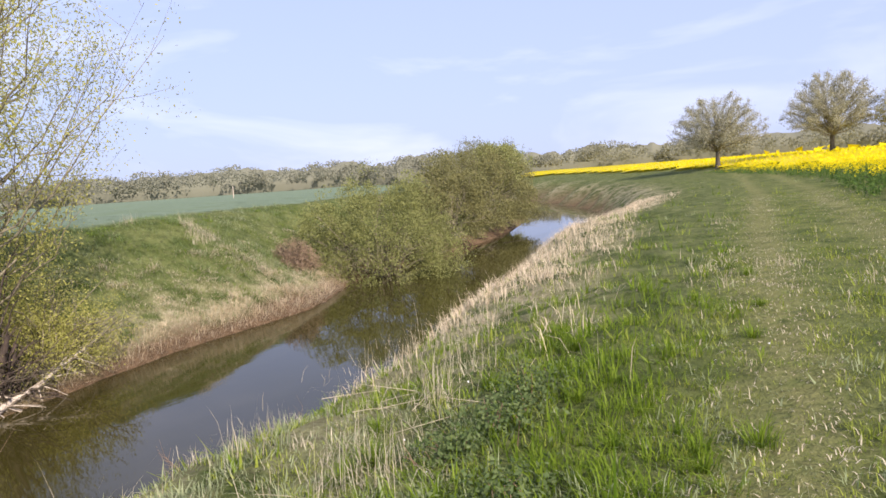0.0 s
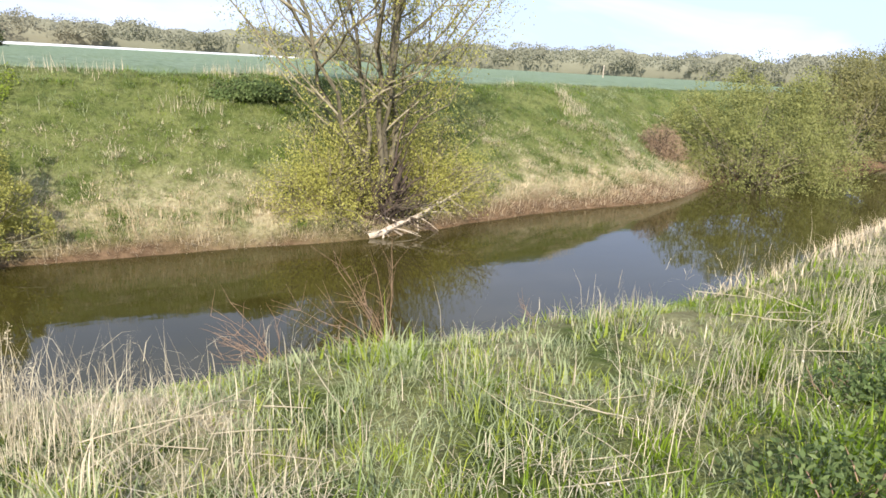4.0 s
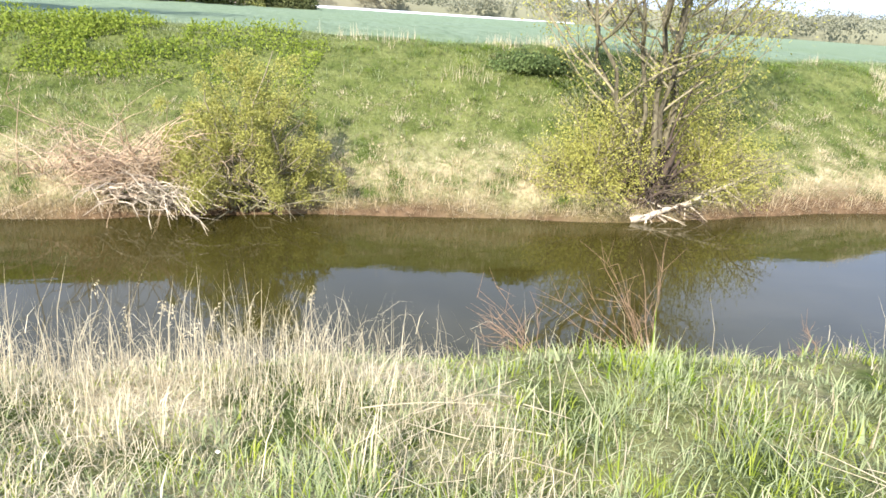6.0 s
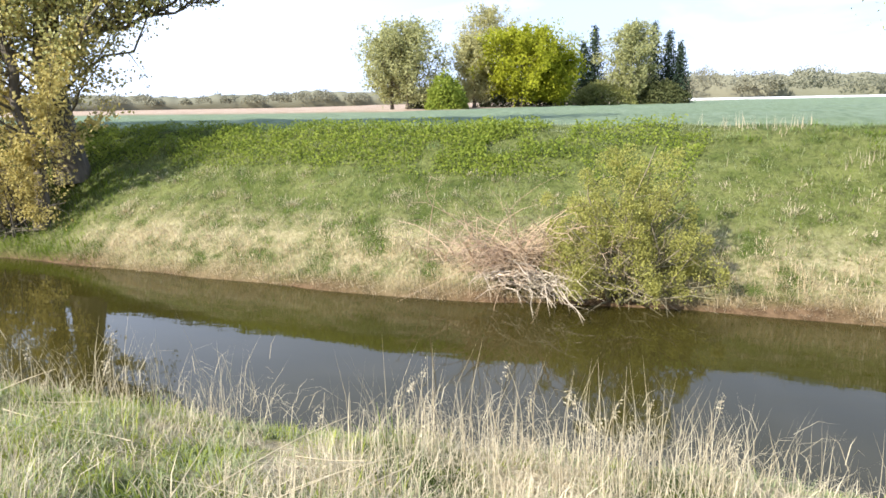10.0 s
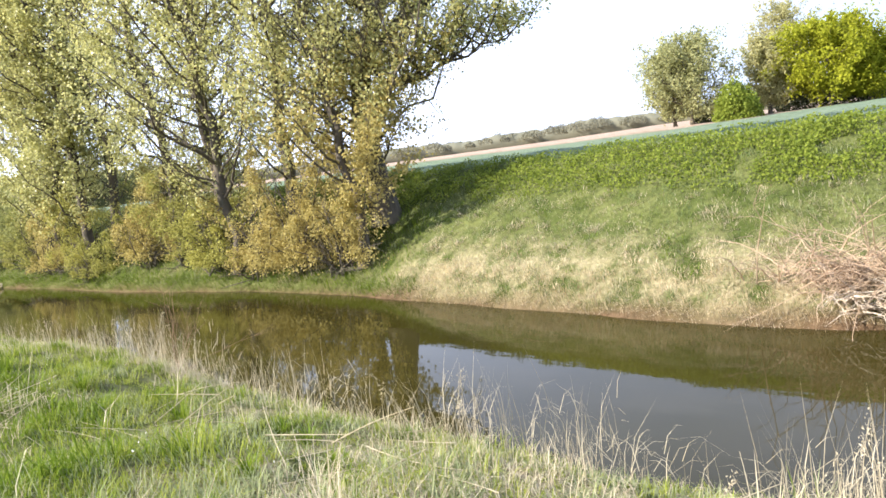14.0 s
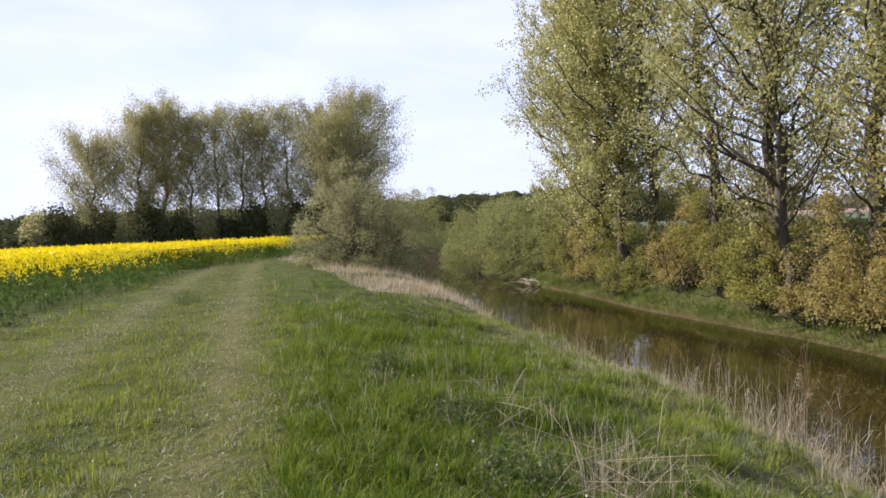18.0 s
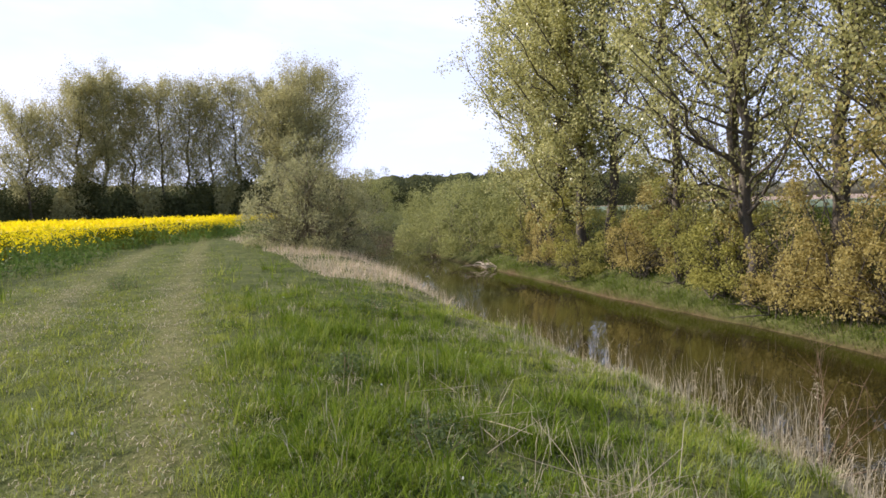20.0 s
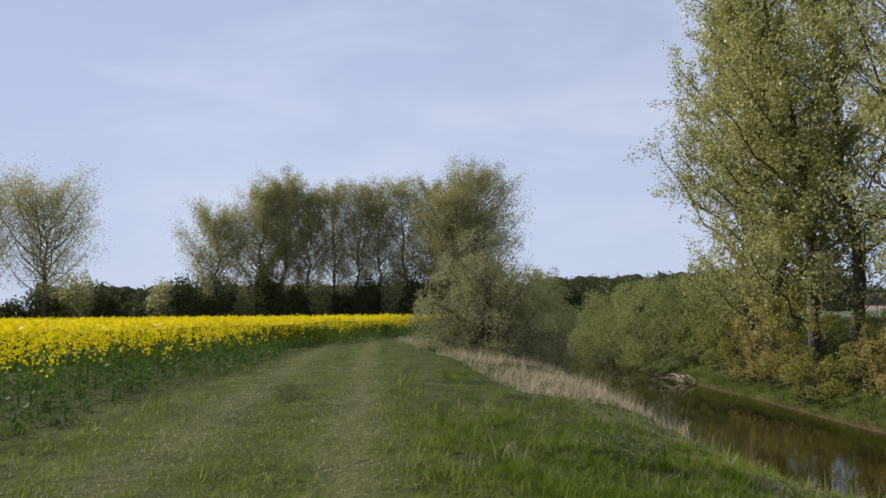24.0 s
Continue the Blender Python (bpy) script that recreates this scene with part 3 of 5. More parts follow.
def grow_shrub(name, base, size, label, category, bark, leaf, *, stems=40, twigs=6, count=20000, leaf_len=0.07, leaf_wid=0.035, seed=1, group="", lumps=0.22, core=0.55, grain=1.0, lift=-0.15, sprays=0, spray_size=0.15):
    """A dome of stems from one stool, clothed in leaves towards the outside. size: half widths and height."""
    r = np.random.default_rng(seed)
    ob = root(name, base, label, category, group)
    wood = Wood()
    size = np.array(size, float)

    def skin(d):
        az = np.arctan2(d[:, 1], d[:, 0])
        lump = fbm(np.cos(az) * 2.2 / grain + d[:, 2] * 2.6 / grain + 9, np.sin(az) * 2.2 / grain - d[:, 2] * 1.4 / grain + 5, seed, 3)
        return 1 + lumps * 2 * (lump - 0.5)

    def directions(n):
        d = unit(r.normal(size=(n, 3)))
        d[:, 2] = np.abs(d[:, 2]) * 1.0 - 0.06
        return unit(d)

    ends = directions(stems)
    ends = ends * size * (skin(ends) * r.uniform(0.85, 1.0, stems))[:, None]
    for e in ends:
        o = np.append(r.normal(0, 0.12 * size[0], 2), 0)
        o[2] = -0.1
        p = bezier(o, o + [e[0] * 0.35, e[1] * 0.35, e[2] * 0.65 + 0.1], e, 6)
        p[1:] += r.normal(0, 0.02 * size[2], (5, 3))
        wood.limb(p, 0.02 * size[2] ** 0.5 * (1 - 0.85 * np.linspace(0, 1, 6)) + 0.002, 4)
        for _ in range(twigs):
            k = r.integers(2, 5)
            d = unit(unit(e) + r.normal(0, 0.5, 3))
            wood.limb(bezier(p[k], p[k] + d * 0.1 * size[2], p[k] + d * 0.3 * size[2] + [0, 0, 0.03], 3), np.array([0.008, 0.005, 0.002]), 3)
    tagged(part("branchwork", wood.mesh("branchwork", bark), ob), kind="stuff")
    if sprays:  # leafy sprays over the dome, each lit and shaded by itself
        d = directions(sprays)
        cen = d * size * (skin(d) * (core + (1 - core) * r.uniform(0, 1, sprays) ** 0.6))[:, None]
        rad = np.repeat(spray_size * float(size.mean()) * r.uniform(0.55, 1.35, sprays), count // sprays)[:, None]
        own = np.repeat(d, count // sprays, 0)
        at = np.repeat(cen, count // sprays, 0) + rad * unit(r.normal(size=own.shape) + 0.5 * own + [0, 0, 0.25]) * r.uniform(0.15, 1, (len(own), 1)) ** 0.45 * [1, 1, 1.2]
    else:
        d = directions(count)
        at = d * size * (skin(d) * (core + (1 - core) * r.uniform(0, 1, count) ** 0.5))[:, None] + r.normal(0, 0.016 * size[2], (count, 3))
    at = at[at[:, 2] > lift * r.uniform(0.4, 1.5, len(at))]
    tagged(part("foliage", leaves("foliage", at, leaf_len, leaf_wid, leaf, 0.2, seed), ob), kind="stuff")
    return ob


def on_land(x, y, dz=0.0):
    return (x, y, float(land(x, y)[0]) + dz)


def clumps(centres, sizes, per, seed):
    """Points in uneven crowns round the centres."""
    r = np.random.default_rng(seed)
    out = []
    for c, s in zip(centres, sizes):
        d = unit(r.normal(size=(per, 3)))
        d[:, 2] = np.abs(d[:, 2]) - 0.15
        lump = 1 + 0.35 * (fbm(d[:, 0] * 2 + c[0], d[:, 1] * 2 + d[:, 2] * 2 + c[1], seed) - 0.5) * 2
        out.append(c + d * s * (lump * r.uniform(0.45, 1, per) ** 0.5)[:, None])
    return np.vstack(out)


M_DARKSTEM = bark_mat("dark_willow_bark", (0.05, 0.042, 0.026), (0.17, 0.145, 0.085), 8.0)
M_REDSTEM = bark_mat("reddish_stem", (0.15, 0.09, 0.055), (0.33, 0.22, 0.14), 14.0)
M_TANWOOD = bark_mat("tan_twig", (0.34, 0.23, 0.15), (0.60, 0.46, 0.31), 14.0)


# ---- far bank: poplars and what grows under them ----
# x, y, height, spread, seed, trunk radius, lean, heavy side stems
POPLARS = [(-17.2, 17.0, 18, 5.6, 3, 0.40, (0.3, 0.4), [(0.30, 5.0, 3.6, 4.6, 0.20), (0.22, 4.2, 2.6, 1.4, 0.10), (0.36, 3.4, 2.4, 6.5, 0.13), (0.36, -2.2, 0.4, 7.5, 0.14)]), (-16.7, 15.25, 12, 2.6, 13, 0.17, (-2.0, 0.6), []), (-20.6, 16.2, 16, 4.4, 4, 0.22, (-0.6, 0), []),
           (-22.9, 14.9, 15, 4.0, 5, 0.20, (-0.8, -0.3), []), (-24.6, 15.7, 17.5, 4.0, 15, 0.22, (0.3, 0.2), []), (-28.2, 15.6, 17, 3.9, 6, 0.2, (0, 0), []),
           (-33.2, 14.4, 18, 3.7, 7, 0.24, (-0.5, -0.8), [(0.2, -1.6, -1.5, 9.0, 0.12)]), (-32.2, 15.1, 18.5, 3.4, 10, 0.22, (0.4, 0.2), []), (-36.0, 14.6, 18, 3.9, 8, 0.22, (-0.4, -1.0), []), (-39.0, 14.4, 17, 3.8, 12, 0.2, (0, 0), [])]
for x, y, h, s, sd, tr, tilt, forks in POPLARS:
    close = x > -23.5
    grow_tree("poplar", on_land(x, y, -0.1), h, s, "tall poplar with young silvery leaves on the far bank", "tree", M_BARK, M_POPLAR, trunk_r=tr, start=0.10, limbs=96 if tr > 0.3 else 56, rise=0.95, twigs=11, per_twig=27 if tr > 0.3 else 36 if close else 44 if x > -29 else 54,
              leaf_len=0.115 if close else 0.12 if x > -29 else 0.125, leaf_wid=0.09 if close else 0.095 if x > -29 else 0.1, seed=sd, group="poplars on the far bank", low_leaf=M_BRONZE, low_until=5.0 if x > -18 else 2.4, shape=0.62, fuzz=0.22, girth=0.014, shy=0.4,
              lean=tilt, forks=forks, gaps=1.1 if tr > 0.3 else 0.8)
UNDER = [(-17.6, 15.2, 1.7, 1.1, 2.6, M_BRONZE), (-19.3, 15.2, 2.0, 1.2, 4.0, M_BRONZE), (-21.5, 15.0, 1.8, 1.1, 3.2, M_BRONZE), (-23.9, 15.0, 1.9, 1.2, 3.0, M_WILLOW), (-26.4, 15.1, 1.9, 1.2, 3.2, M_OSIER), (-28.9, 14.9, 2.0, 1.2, 3.4, M_BRONZE),
         (-31.1, 15.0, 1.8, 1.2, 3.0, M_OSIER), (-34.8, 14.5, 2.1, 1.2, 3.6, M_WILLOW), (-32.8, 13.95, 1.4, 0.9, 1.7, M_OSIER), (-37.4, 14.3, 2.0, 1.3, 3.2, M_BRONZE), (-40.2, 14.4, 2.2, 1.5, 3.4, M_OSIER), (-26.6, 17.0, 2.0, 1.3, 3.4, M_OSIER), (-30.5, 17.2, 2.0, 1.3, 3.6, M_BRONZE)]
for k, (x, y, a, b, h, leaf) in enumerate(UNDER):
    grow_shrub("understorey_shrub", on_land(x, y, -0.1), (a, b, h), "brownish young undergrowth beneath the poplars", "shrub", M_BARK, leaf, stems=40, twigs=4, count=int(3200 * h + 300), leaf_len=0.085, leaf_wid=0.06, seed=130 + k,
               group="undergrowth of the poplars", core=0.2, lumps=0.75, grain=0.8, lift=0.3, sprays=54, spray_size=0.2)

# ---- far bank: the willow by the water, its suckers and the fallen limb ----
willow = grow_tree("willow", on_land(7.2, 14.2, -0.1), 8.8, 3.4, "many-stemmed willow with dark bark and thin yellow-green leaves", "tree", M_DARKSTEM, M_WILLOW, trunk_r=0.062, start=0.2, limbs=78, rise=1.0, twigs=9, per_twig=60, lean=(-0.7, 0.6),
          leaf_len=0.08, leaf_wid=0.034, stems=8, seed=21, fuzz=0.30, shape=0.62, spray=M_WILLOWBARK, gaps=0.7, fan=17.0)
r = np.random.default_rng(211)
for i in range(9):  # the old stool: broken stubs the stems spring from
    w = Wood()
    az = 0.7 * i + r.uniform(-0.2, 0.2)
    d = np.array([math.cos(az) * 0.45, math.sin(az) * 0.35, 1.0])
    o = np.array([math.cos(az) * 0.16, math.sin(az) * 0.14, -0.25])
    p = bezier(o, o + d * 0.35, o + d * r.uniform(0.75, 1.35) + r.normal(0, 0.08, 3), 6)
    w.limb(p, r.uniform(0.08, 0.13) * np.array([1.2, 1.0, 0.95, 0.9, 0.75, 0.35]), 7)
    part("stub", w.mesh("stub", M_DARKBARK), willow, "broken dark stub of the old stool")
for k, (x, y, a, h) in enumerate([(6.0, 14.35, 1.35, 1.7), (8.75, 14.55, 1.6, 1.9), (7.6, 15.2, 1.5, 2.2)]):
    grow_shrub("willow_sucker", on_land(x, y, -0.1), (a, 1.2, h), "yellow-green leafy suckers at the willow's foot", "shrub", M_WILLOWBARK, M_WILLOW, stems=50, count=17000, leaf_len=0.062, leaf_wid=0.025, seed=150 + k,
               group="suckers round the willow", core=0.1, lumps=0.8, grain=0.8)


def tangle(name, place, label, material, n, reach, way, radius, seed, rise=0.35, flat=0.5, category="dead wood", fan=0.75, wide=0.16):
    """Dead branches that fan out from one place."""
    r = np.random.default_rng(seed)
    ob = root(name, place, label, category)
    for i in range(n):
        w = Wood()
        az = math.atan2(way[1], way[0]) + r.normal(0, fan)
        ln = reach * r.uniform(0.45, 1.1)
        o = np.array([r.normal(0, wide * reach), r.normal(0, 0.10 * reach), r.uniform(-0.05, 0.25) * reach * flat])
        d = np.array([math.cos(az), math.sin(az), 0])
        up = rise * r.normal(0.5, 0.6)
        p = bezier(o, o + d * ln * 0.5 + [0, 0, ln * (up * 0.5 + 0.18)], o + d * ln + [0, 0, ln * up * 0.6], 6)
        p[1:] += r.normal(0, 0.025 * ln, (5, 3))
        rad = radius * r.uniform(0.4, 1.1)
        w.limb(p, rad * (1 - 0.85 * np.linspace(0, 1, 6)), 5)
        for _ in range(3):
            k = r.integers(1, 5)
            dd = unit(d + r.normal(0, 0.7, 3))
            w.limb(bezier(p[k], p[k] + dd * ln * 0.15, p[k] + dd * ln * 0.32 + [0, 0, 0.02], 4), rad * 0.4 * np.array([1, 0.7, 0.4, 0.15]), 3)
        part("branch", w.mesh("branch", material), ob)
    return ob


tangle("drift_branches", (-2.9, 13.9, -1.95), "bleached dead branches washed against the far bank", M_DEADWOOD, 80, 1.7, (0.75, -0.8), 0.02, 51, 0.2, 0.6, fan=0.5, wide=0.28)
tangle("dead_shrub", (-3.3, 14.25, -1.65), "dry grey-pink brushwood leaning over the bank", M_TANWOOD, 290, 1.75, (0.35, -0.6), 0.014, 52, 0.85, 0.5, fan=1.2, wide=0.42)
tangle("root_tangle", (7.15, 13.95, -1.95), "dark dead wood and roots at the willow's foot", M_DARKBARK, 80, 1.25, (0, -0.4), 0.03, 53, 1.9, 0.9, fan=1.6, wide=0.3)
tangle("drift_twigs", (-42.5, 13.0, -2.15), "pale driftwood lying at the river bend", M_DEADWOOD, 9, 2.2, (-1, -0.3), 0.05, 54, 0.15, 0.2)

fallen = root("fallen_limb", (6.57, 13.5, -2.05), "bleached fallen limb with broken side branches at the water", "branch")
log = Wood()
lp = bezier(np.array([0, 0, -0.12]), np.array([1.2, 0.22, 0.12]), np.array([2.6, 0.5, 0.62]), 9)
lp[1:-1] += np.random.default_rng(3).normal(0, 0.03, (7, 3))
log.limb(lp, np.linspace(0.075, 0.028, 9), 8)
part("log", log.mesh("log", M_DEADWOOD), fallen)
r = np.random.default_rng(11)
for i in range(46):
    w = Wood()
    o = lp[r.integers(1, 9)]
    d = unit(np.array([r.uniform(-0.6, 0.9), r.uniform(-0.6, 0.3), r.uniform(-0.7, 0.45)]))
    ln = r.uniform(0.3, 0.9)
    p = bezier(o, o + d * ln * 0.5 + [0, 0, 0.06], o + d * ln + r.normal(0, 0.08, 3), 5)
    p[:, 2] = np.maximum(p[:, 2], -0.2)
    w.limb(p, 0.017 * r.uniform(0.5, 1.2) * np.array([1, 0.85, 0.65, 0.45, 0.2]), 5)
    part("broken_branch", w.mesh("broken_branch", M_DEADWOOD), fallen)

# ---- shrubs ----
grow_shrub("willow_shrub", on_land(24.4, 16.5, -0.3), (3.9, 3.5, 4.4), "dense rounded green willow shrub over the water", "shrub", M_WILLOWBARK, M_SHRUB, stems=70, twigs=4, count=56000, leaf_len=0.10, leaf_wid=0.045, seed=31, lumps=0.22, core=0.62, grain=0.6, sprays=330)
grow_shrub("willow_shrub", on_land(41.4, 19.7, -0.3), (4.2, 3.8, 5.0), "large olive willow shrub on the far bank", "shrub", M_WILLOWBARK, M_OLIVE, stems=60, twigs=4, count=36000, leaf_len=0.14, leaf_wid=0.06, seed=32, lumps=0.22, core=0.62, grain=0.6, sprays=260)
grow_shrub("willow_shrub", on_land(34.2, 18.4, -0.3), (3.3, 2.6, 4.2), "large olive willow shrub on the far bank", "shrub", M_WILLOWBARK, M_OLIVE, stems=50, twigs=3, count=24000, leaf_len=0.14, leaf_wid=0.06, seed=35, lumps=0.22, core=0.62, grain=0.6, sprays=170)
grow_shrub("osier", on_land(-1.1, 14.15, -0.1), (1.75, 1.2, 2.6), "thin upright osier shrub with small yellow-green leaves", "shrub", M_WILLOWBARK, M_OSIER, stems=70, twigs=4, count=52000, leaf_len=0.055, leaf_wid=0.024, seed=33, core=0.25, lumps=0.3, grain=0.5, lift=0.12, sprays=210, spray_size=0.13)
grow_shrub("reddish_bush", on_land(19.9, 17.2, -0.1), (1.05, 0.9, 1.1), "low reddish-brown bare bush on the far bank", "shrub", M_DARKBARK, M_REDTWIG, stems=60, count=6000, leaf_len=0.10, leaf_wid=0.02, seed=36, core=0.2)
grow_shrub("bank_shrub", on_land(-37, 2.6, -0.1), (3.7, 3.0, 4.9), "pale green shrub at the path's river side", "shrub", M_WILLOWBARK, M_HOAR, stems=130, twigs=6, count=36000, leaf_len=0.12, leaf_wid=0.045, seed=34, core=0.35, lumps=0.4, grain=0.5, sprays=230, spray_size=0.12)
grow_shrub("dark_shrub", on_land(-55, 3.9, -0.1), (4.0, 2.8, 5.4), "dark evergreen shrub behind the pale one", "shrub", M_DARKBARK, M_DARKWOOD, stems=30, twigs=2, count=16000, leaf_len=0.22, leaf_wid=0.13, seed=37, lumps=0.3)
for k, (x, y, a, b, h) in enumerate([(-56.5, 13.6, 5.0, 4.2, 5.0), (-49.2, 14.3, 4.8, 3.6, 4.8), (-44.0, 15.6, 3.2, 2.4, 3.6), (-76, 9.5, 5.5, 5, 5.6), (-66, 16, 4, 3, 5)]):
    grow_shrub("willow_shrub", on_land(x, y, -0.4), (a, b, h), "soft green willow shrub at the river bend", "shrub", M_WILLOWBARK, M_SHRUB_PALE, stems=40, twigs=3, count=24000, leaf_len=0.16, leaf_wid=0.075, seed=38 + k, group="willow shrubs at the bend", lumps=0.24, core=0.6, grain=0.6, sprays=170)
grow_shrub("bramble", on_land(5.5, 18.0, -0.1), (1.2, 0.8, 0.42), "dark bramble patch near the top of the bank", "shrub", M_DARKBARK, M_BRAMBLE, stems=40, count=4000, leaf_len=0.09, leaf_wid=0.06, seed=44, core=0.3, lumps=0.4)

# ---- trees along the rape field, in the east ----
def grow_dome_tree(x, y, h, s, leaf, label, seed, group="", leafy=14):
    """A field tree: a short bole, limbs that fan out to a smooth round crown, fine twigs towards the outside."""
    r = np.random.default_rng(seed)
    ob = root("field_tree", on_land(x, y, -0.1), label, "tree", group)
    bole, limbs, twigs, pts = Wood(), Wood(), Wood(), []
    fork = np.array([0, 0, 0.24 * h])
    bole.limb(bezier(np.zeros(3), fork * 0.5 + [0.03, 0.02, 0], fork, 6), np.array([0.34, 0.27, 0.24, 0.23, 0.22, 0.2]), 9)
    part("trunk", bole.mesh("trunk", M_BARK), ob)
    for i in range(64):
        up = 0.02 + 0.96 * (i + 0.5) / 64
        az = 2.39996 * i + r.uniform(-0.2, 0.2)
        flat = math.sqrt(1 - up * up)
        end = np.array([math.cos(az) * flat * s, math.sin(az) * flat * s, 0.36 * h + up * 0.64 * h]) * r.uniform(0.92, 1.03)
        o = fork + [0, 0, r.uniform(-0.05, 0.16) * h * up]
        p = bezier(o, o + (end - o) * [0.42, 0.42, 0.7], end, 8)
        p[1:] += r.normal(0, 0.10, (7, 3))
        limbs.limb(p, r.uniform(0.035, 0.07) * (1 - 0.9 * np.linspace(0, 1, 8)), 4)
        for q in range(30):
            f = r.uniform(0.3, 1.0) * 6.99
            j = int(f)
            a = p[j] + (p[j + 1] - p[j]) * (f - j)
            d = unit(unit(p[j + 1] - p[j]) + r.normal(0, 0.42, 3) + [0, 0, 0.15])
            ln = r.uniform(0.5, 1.3)
            tip = a + d * ln
            over = np.linalg.norm((tip - [0, 0, 0.36 * h]) / [s, s, 0.66 * h])
            tip = tip if over < 1.03 else a + d * ln * 0.35
            twigs.limb(np.array([a, tip]), np.array([0.014, 0.004]), 3)
            pts.append(a + (tip - a) * r.uniform(0.3, 1.05, (leafy, 1)) + r.normal(0, 0.12, (leafy, 3)))
    tagged(part("branchwork", limbs.mesh("branchwork", M_WILLOWBARK), ob), kind="stuff")
    tagged(part("twigwork", twigs.mesh("twigwork", M_PALEBARK), ob), kind="stuff")
    tagged(part("crown", leaves("crown", np.vstack(pts), 0.16, 0.06, leaf, 0.2, seed + 1), ob), kind="stuff")


for k, (x, y, h, s, leaf, n) in enumerate([(77.5, 9.2, 7.6, 4.8, M_TWIG, 17), (78.8, -1.2, 8.2, 4.4, M_TWIG, 17), (77.8, -8.6, 7.4, 4.2, M_DISTANT, 16), (76.4, -16.0, 7.4, 4.3, M_TWIG, 16), (81.5, -27.8, 8.0, 4.4, M_DISTANT, 12)]):
    grow_dome_tree(x, y, h, s, leaf, "round field tree with fine nearly bare branches" if leaf is M_TWIG else "round field tree with thin young leaves", 40 + k, "trees along the rape field", n)
grow_tree("tall_tree", on_land(63.3, 28.0, -0.1), 5.0, 2.7, "leafy green tree behind the river shrubs", "tree", M_BARK, M_SHRUB_PALE, trunk_r=0.2, start=0.15, limbs=60, rise=0.45, twigs=9, per_twig=44, leaf_len=0.2, leaf_wid=0.13, seed=48, fuzz=0.35)

# ---- grove in the west ----
GROVE = [(-102.5, 6.0, 20, 5.6, 44), (-99.5, 3.0, 16, 4.6, 40), (-104.5, 0.5, 18.5, 3.0, 14), (-106, -3.5, 19, 2.9, 12), (-107.5, -7.0, 18, 2.9, 12), (-108.5, -10.5, 19, 3.0, 12), (-109, -14, 19, 3.0, 13), (-108.5, -17.5, 18, 3.1, 16), (-107.8, -21, 19.5, 3.4, 20), (-106.5, -24.5, 18, 3.2, 20),
         (-103.5, -29.4, 14, 3.6, 16), (-92.5, -46.5, 15.2, 4.4, 15), (-92, -55, 15, 4.2, 14)]
for k, (x, y, h, s, n) in enumerate(GROVE):
    grow_tree("grove_poplar", on_land(x, y, -0.1), h * 1.0, s * (1.12 if s > 4.5 else 1.38), "tall poplar of the grove with hazy young leaves", "tree", M_BARK, M_DISTANT, trunk_r=0.22, start=0.2, limbs=70 if s > 4.5 else 46, rise=0.8 if s > 4.5 else 1.2, twigs=9, per_twig=n * (1.6 if s > 4.5 else 3.6),
              leaf_len=0.21, leaf_wid=0.14, seed=60 + k, group="poplars of the grove", fuzz=0.6, sides=4, shape=0.75)
r = np.random.default_rng(17)
for k in range(20):
    x, y = -97 - 8 * math.sin(k / 19 * 3.1) + r.uniform(-2, 2), 9 - 3.5 * k + r.uniform(-1, 1)
    grow_shrub("grove_undergrowth", on_land(x, y, -0.2), (3.0, 3.0, r.uniform(3.0, 8.5)), "dark undergrowth at the foot of the grove", "shrub", M_DARKBARK, M_DARKWOOD if k % 3 != 1 else M_DISTANT, stems=10, twigs=1, count=3200, leaf_len=0.42, leaf_wid=0.3, seed=170 + k,
               group="undergrowth of the grove", lumps=0.35, core=0.4)

# ---- copse across the field ----
COPSE = [(-31.7, 83, 9.6, 5.2, M_BIRCH, 30, "hazy green birch"), (-34.5, 85, 8.5, 3.4, M_BIRCH, 24, "hazy green birch"), (-26, 102, 13.5, 4.6, M_DISTANT, 24, "tall thin-leaved tree"), (-24.9, 89.5, 8.6, 2.6, M_DISTANT, 26, "brownish budding tree"),
         (-18.8, 91, 8.6, 5.4, M_LIME, 60, "broad lime-yellow maple"), (-15.2, 93, 6.5, 3.2, M_LIME, 40, "lime-yellow maple"), (-6.2, 102.6, 10.2, 3.6, M_BIRCH, 30, "yellow-green birch")]
for k, (x, y, h, s, leaf, n, what) in enumerate(COPSE):
    grow_tree("copse_tree", on_land(x, y, -0.1), h, s, what + " in spring leaf in the field copse", "tree", M_BARK, leaf, trunk_r=0.22, start=0.1, limbs=50, rise=0.55, twigs=7, per_twig=n * 1.1, leaf_len=0.33, leaf_wid=0.25, seed=90 + k,
              group="trees of the copse", fuzz=0.42, sides=4, shape=0.8)
for k, (x, y, a, h, leaf, what) in enumerate([(-25.3, 79, 2.4, 4.2, M_NETTLE, "bright green round bush"), (-20, 96, 6, 3.5, M_DARKWOOD, "dark hedge growth"), (-10, 101, 5, 3.5, M_SHRUB, "low green hedge growth"), (-30, 90, 4, 3.4, M_DARKWOOD, "dark hedge growth"), (-2, 104, 4, 3.4, M_DARKWOOD, "dark hedge growth")]):
    grow_shrub("copse_bush", on_land(x, y, -0.2), (a, 2.5, h), what + " at the copse's edge", "shrub", M_DARKBARK, leaf, stems=20, twigs=2, count=4500, leaf_len=0.34, leaf_wid=0.26, seed=190 + k, group="bushes of the copse")


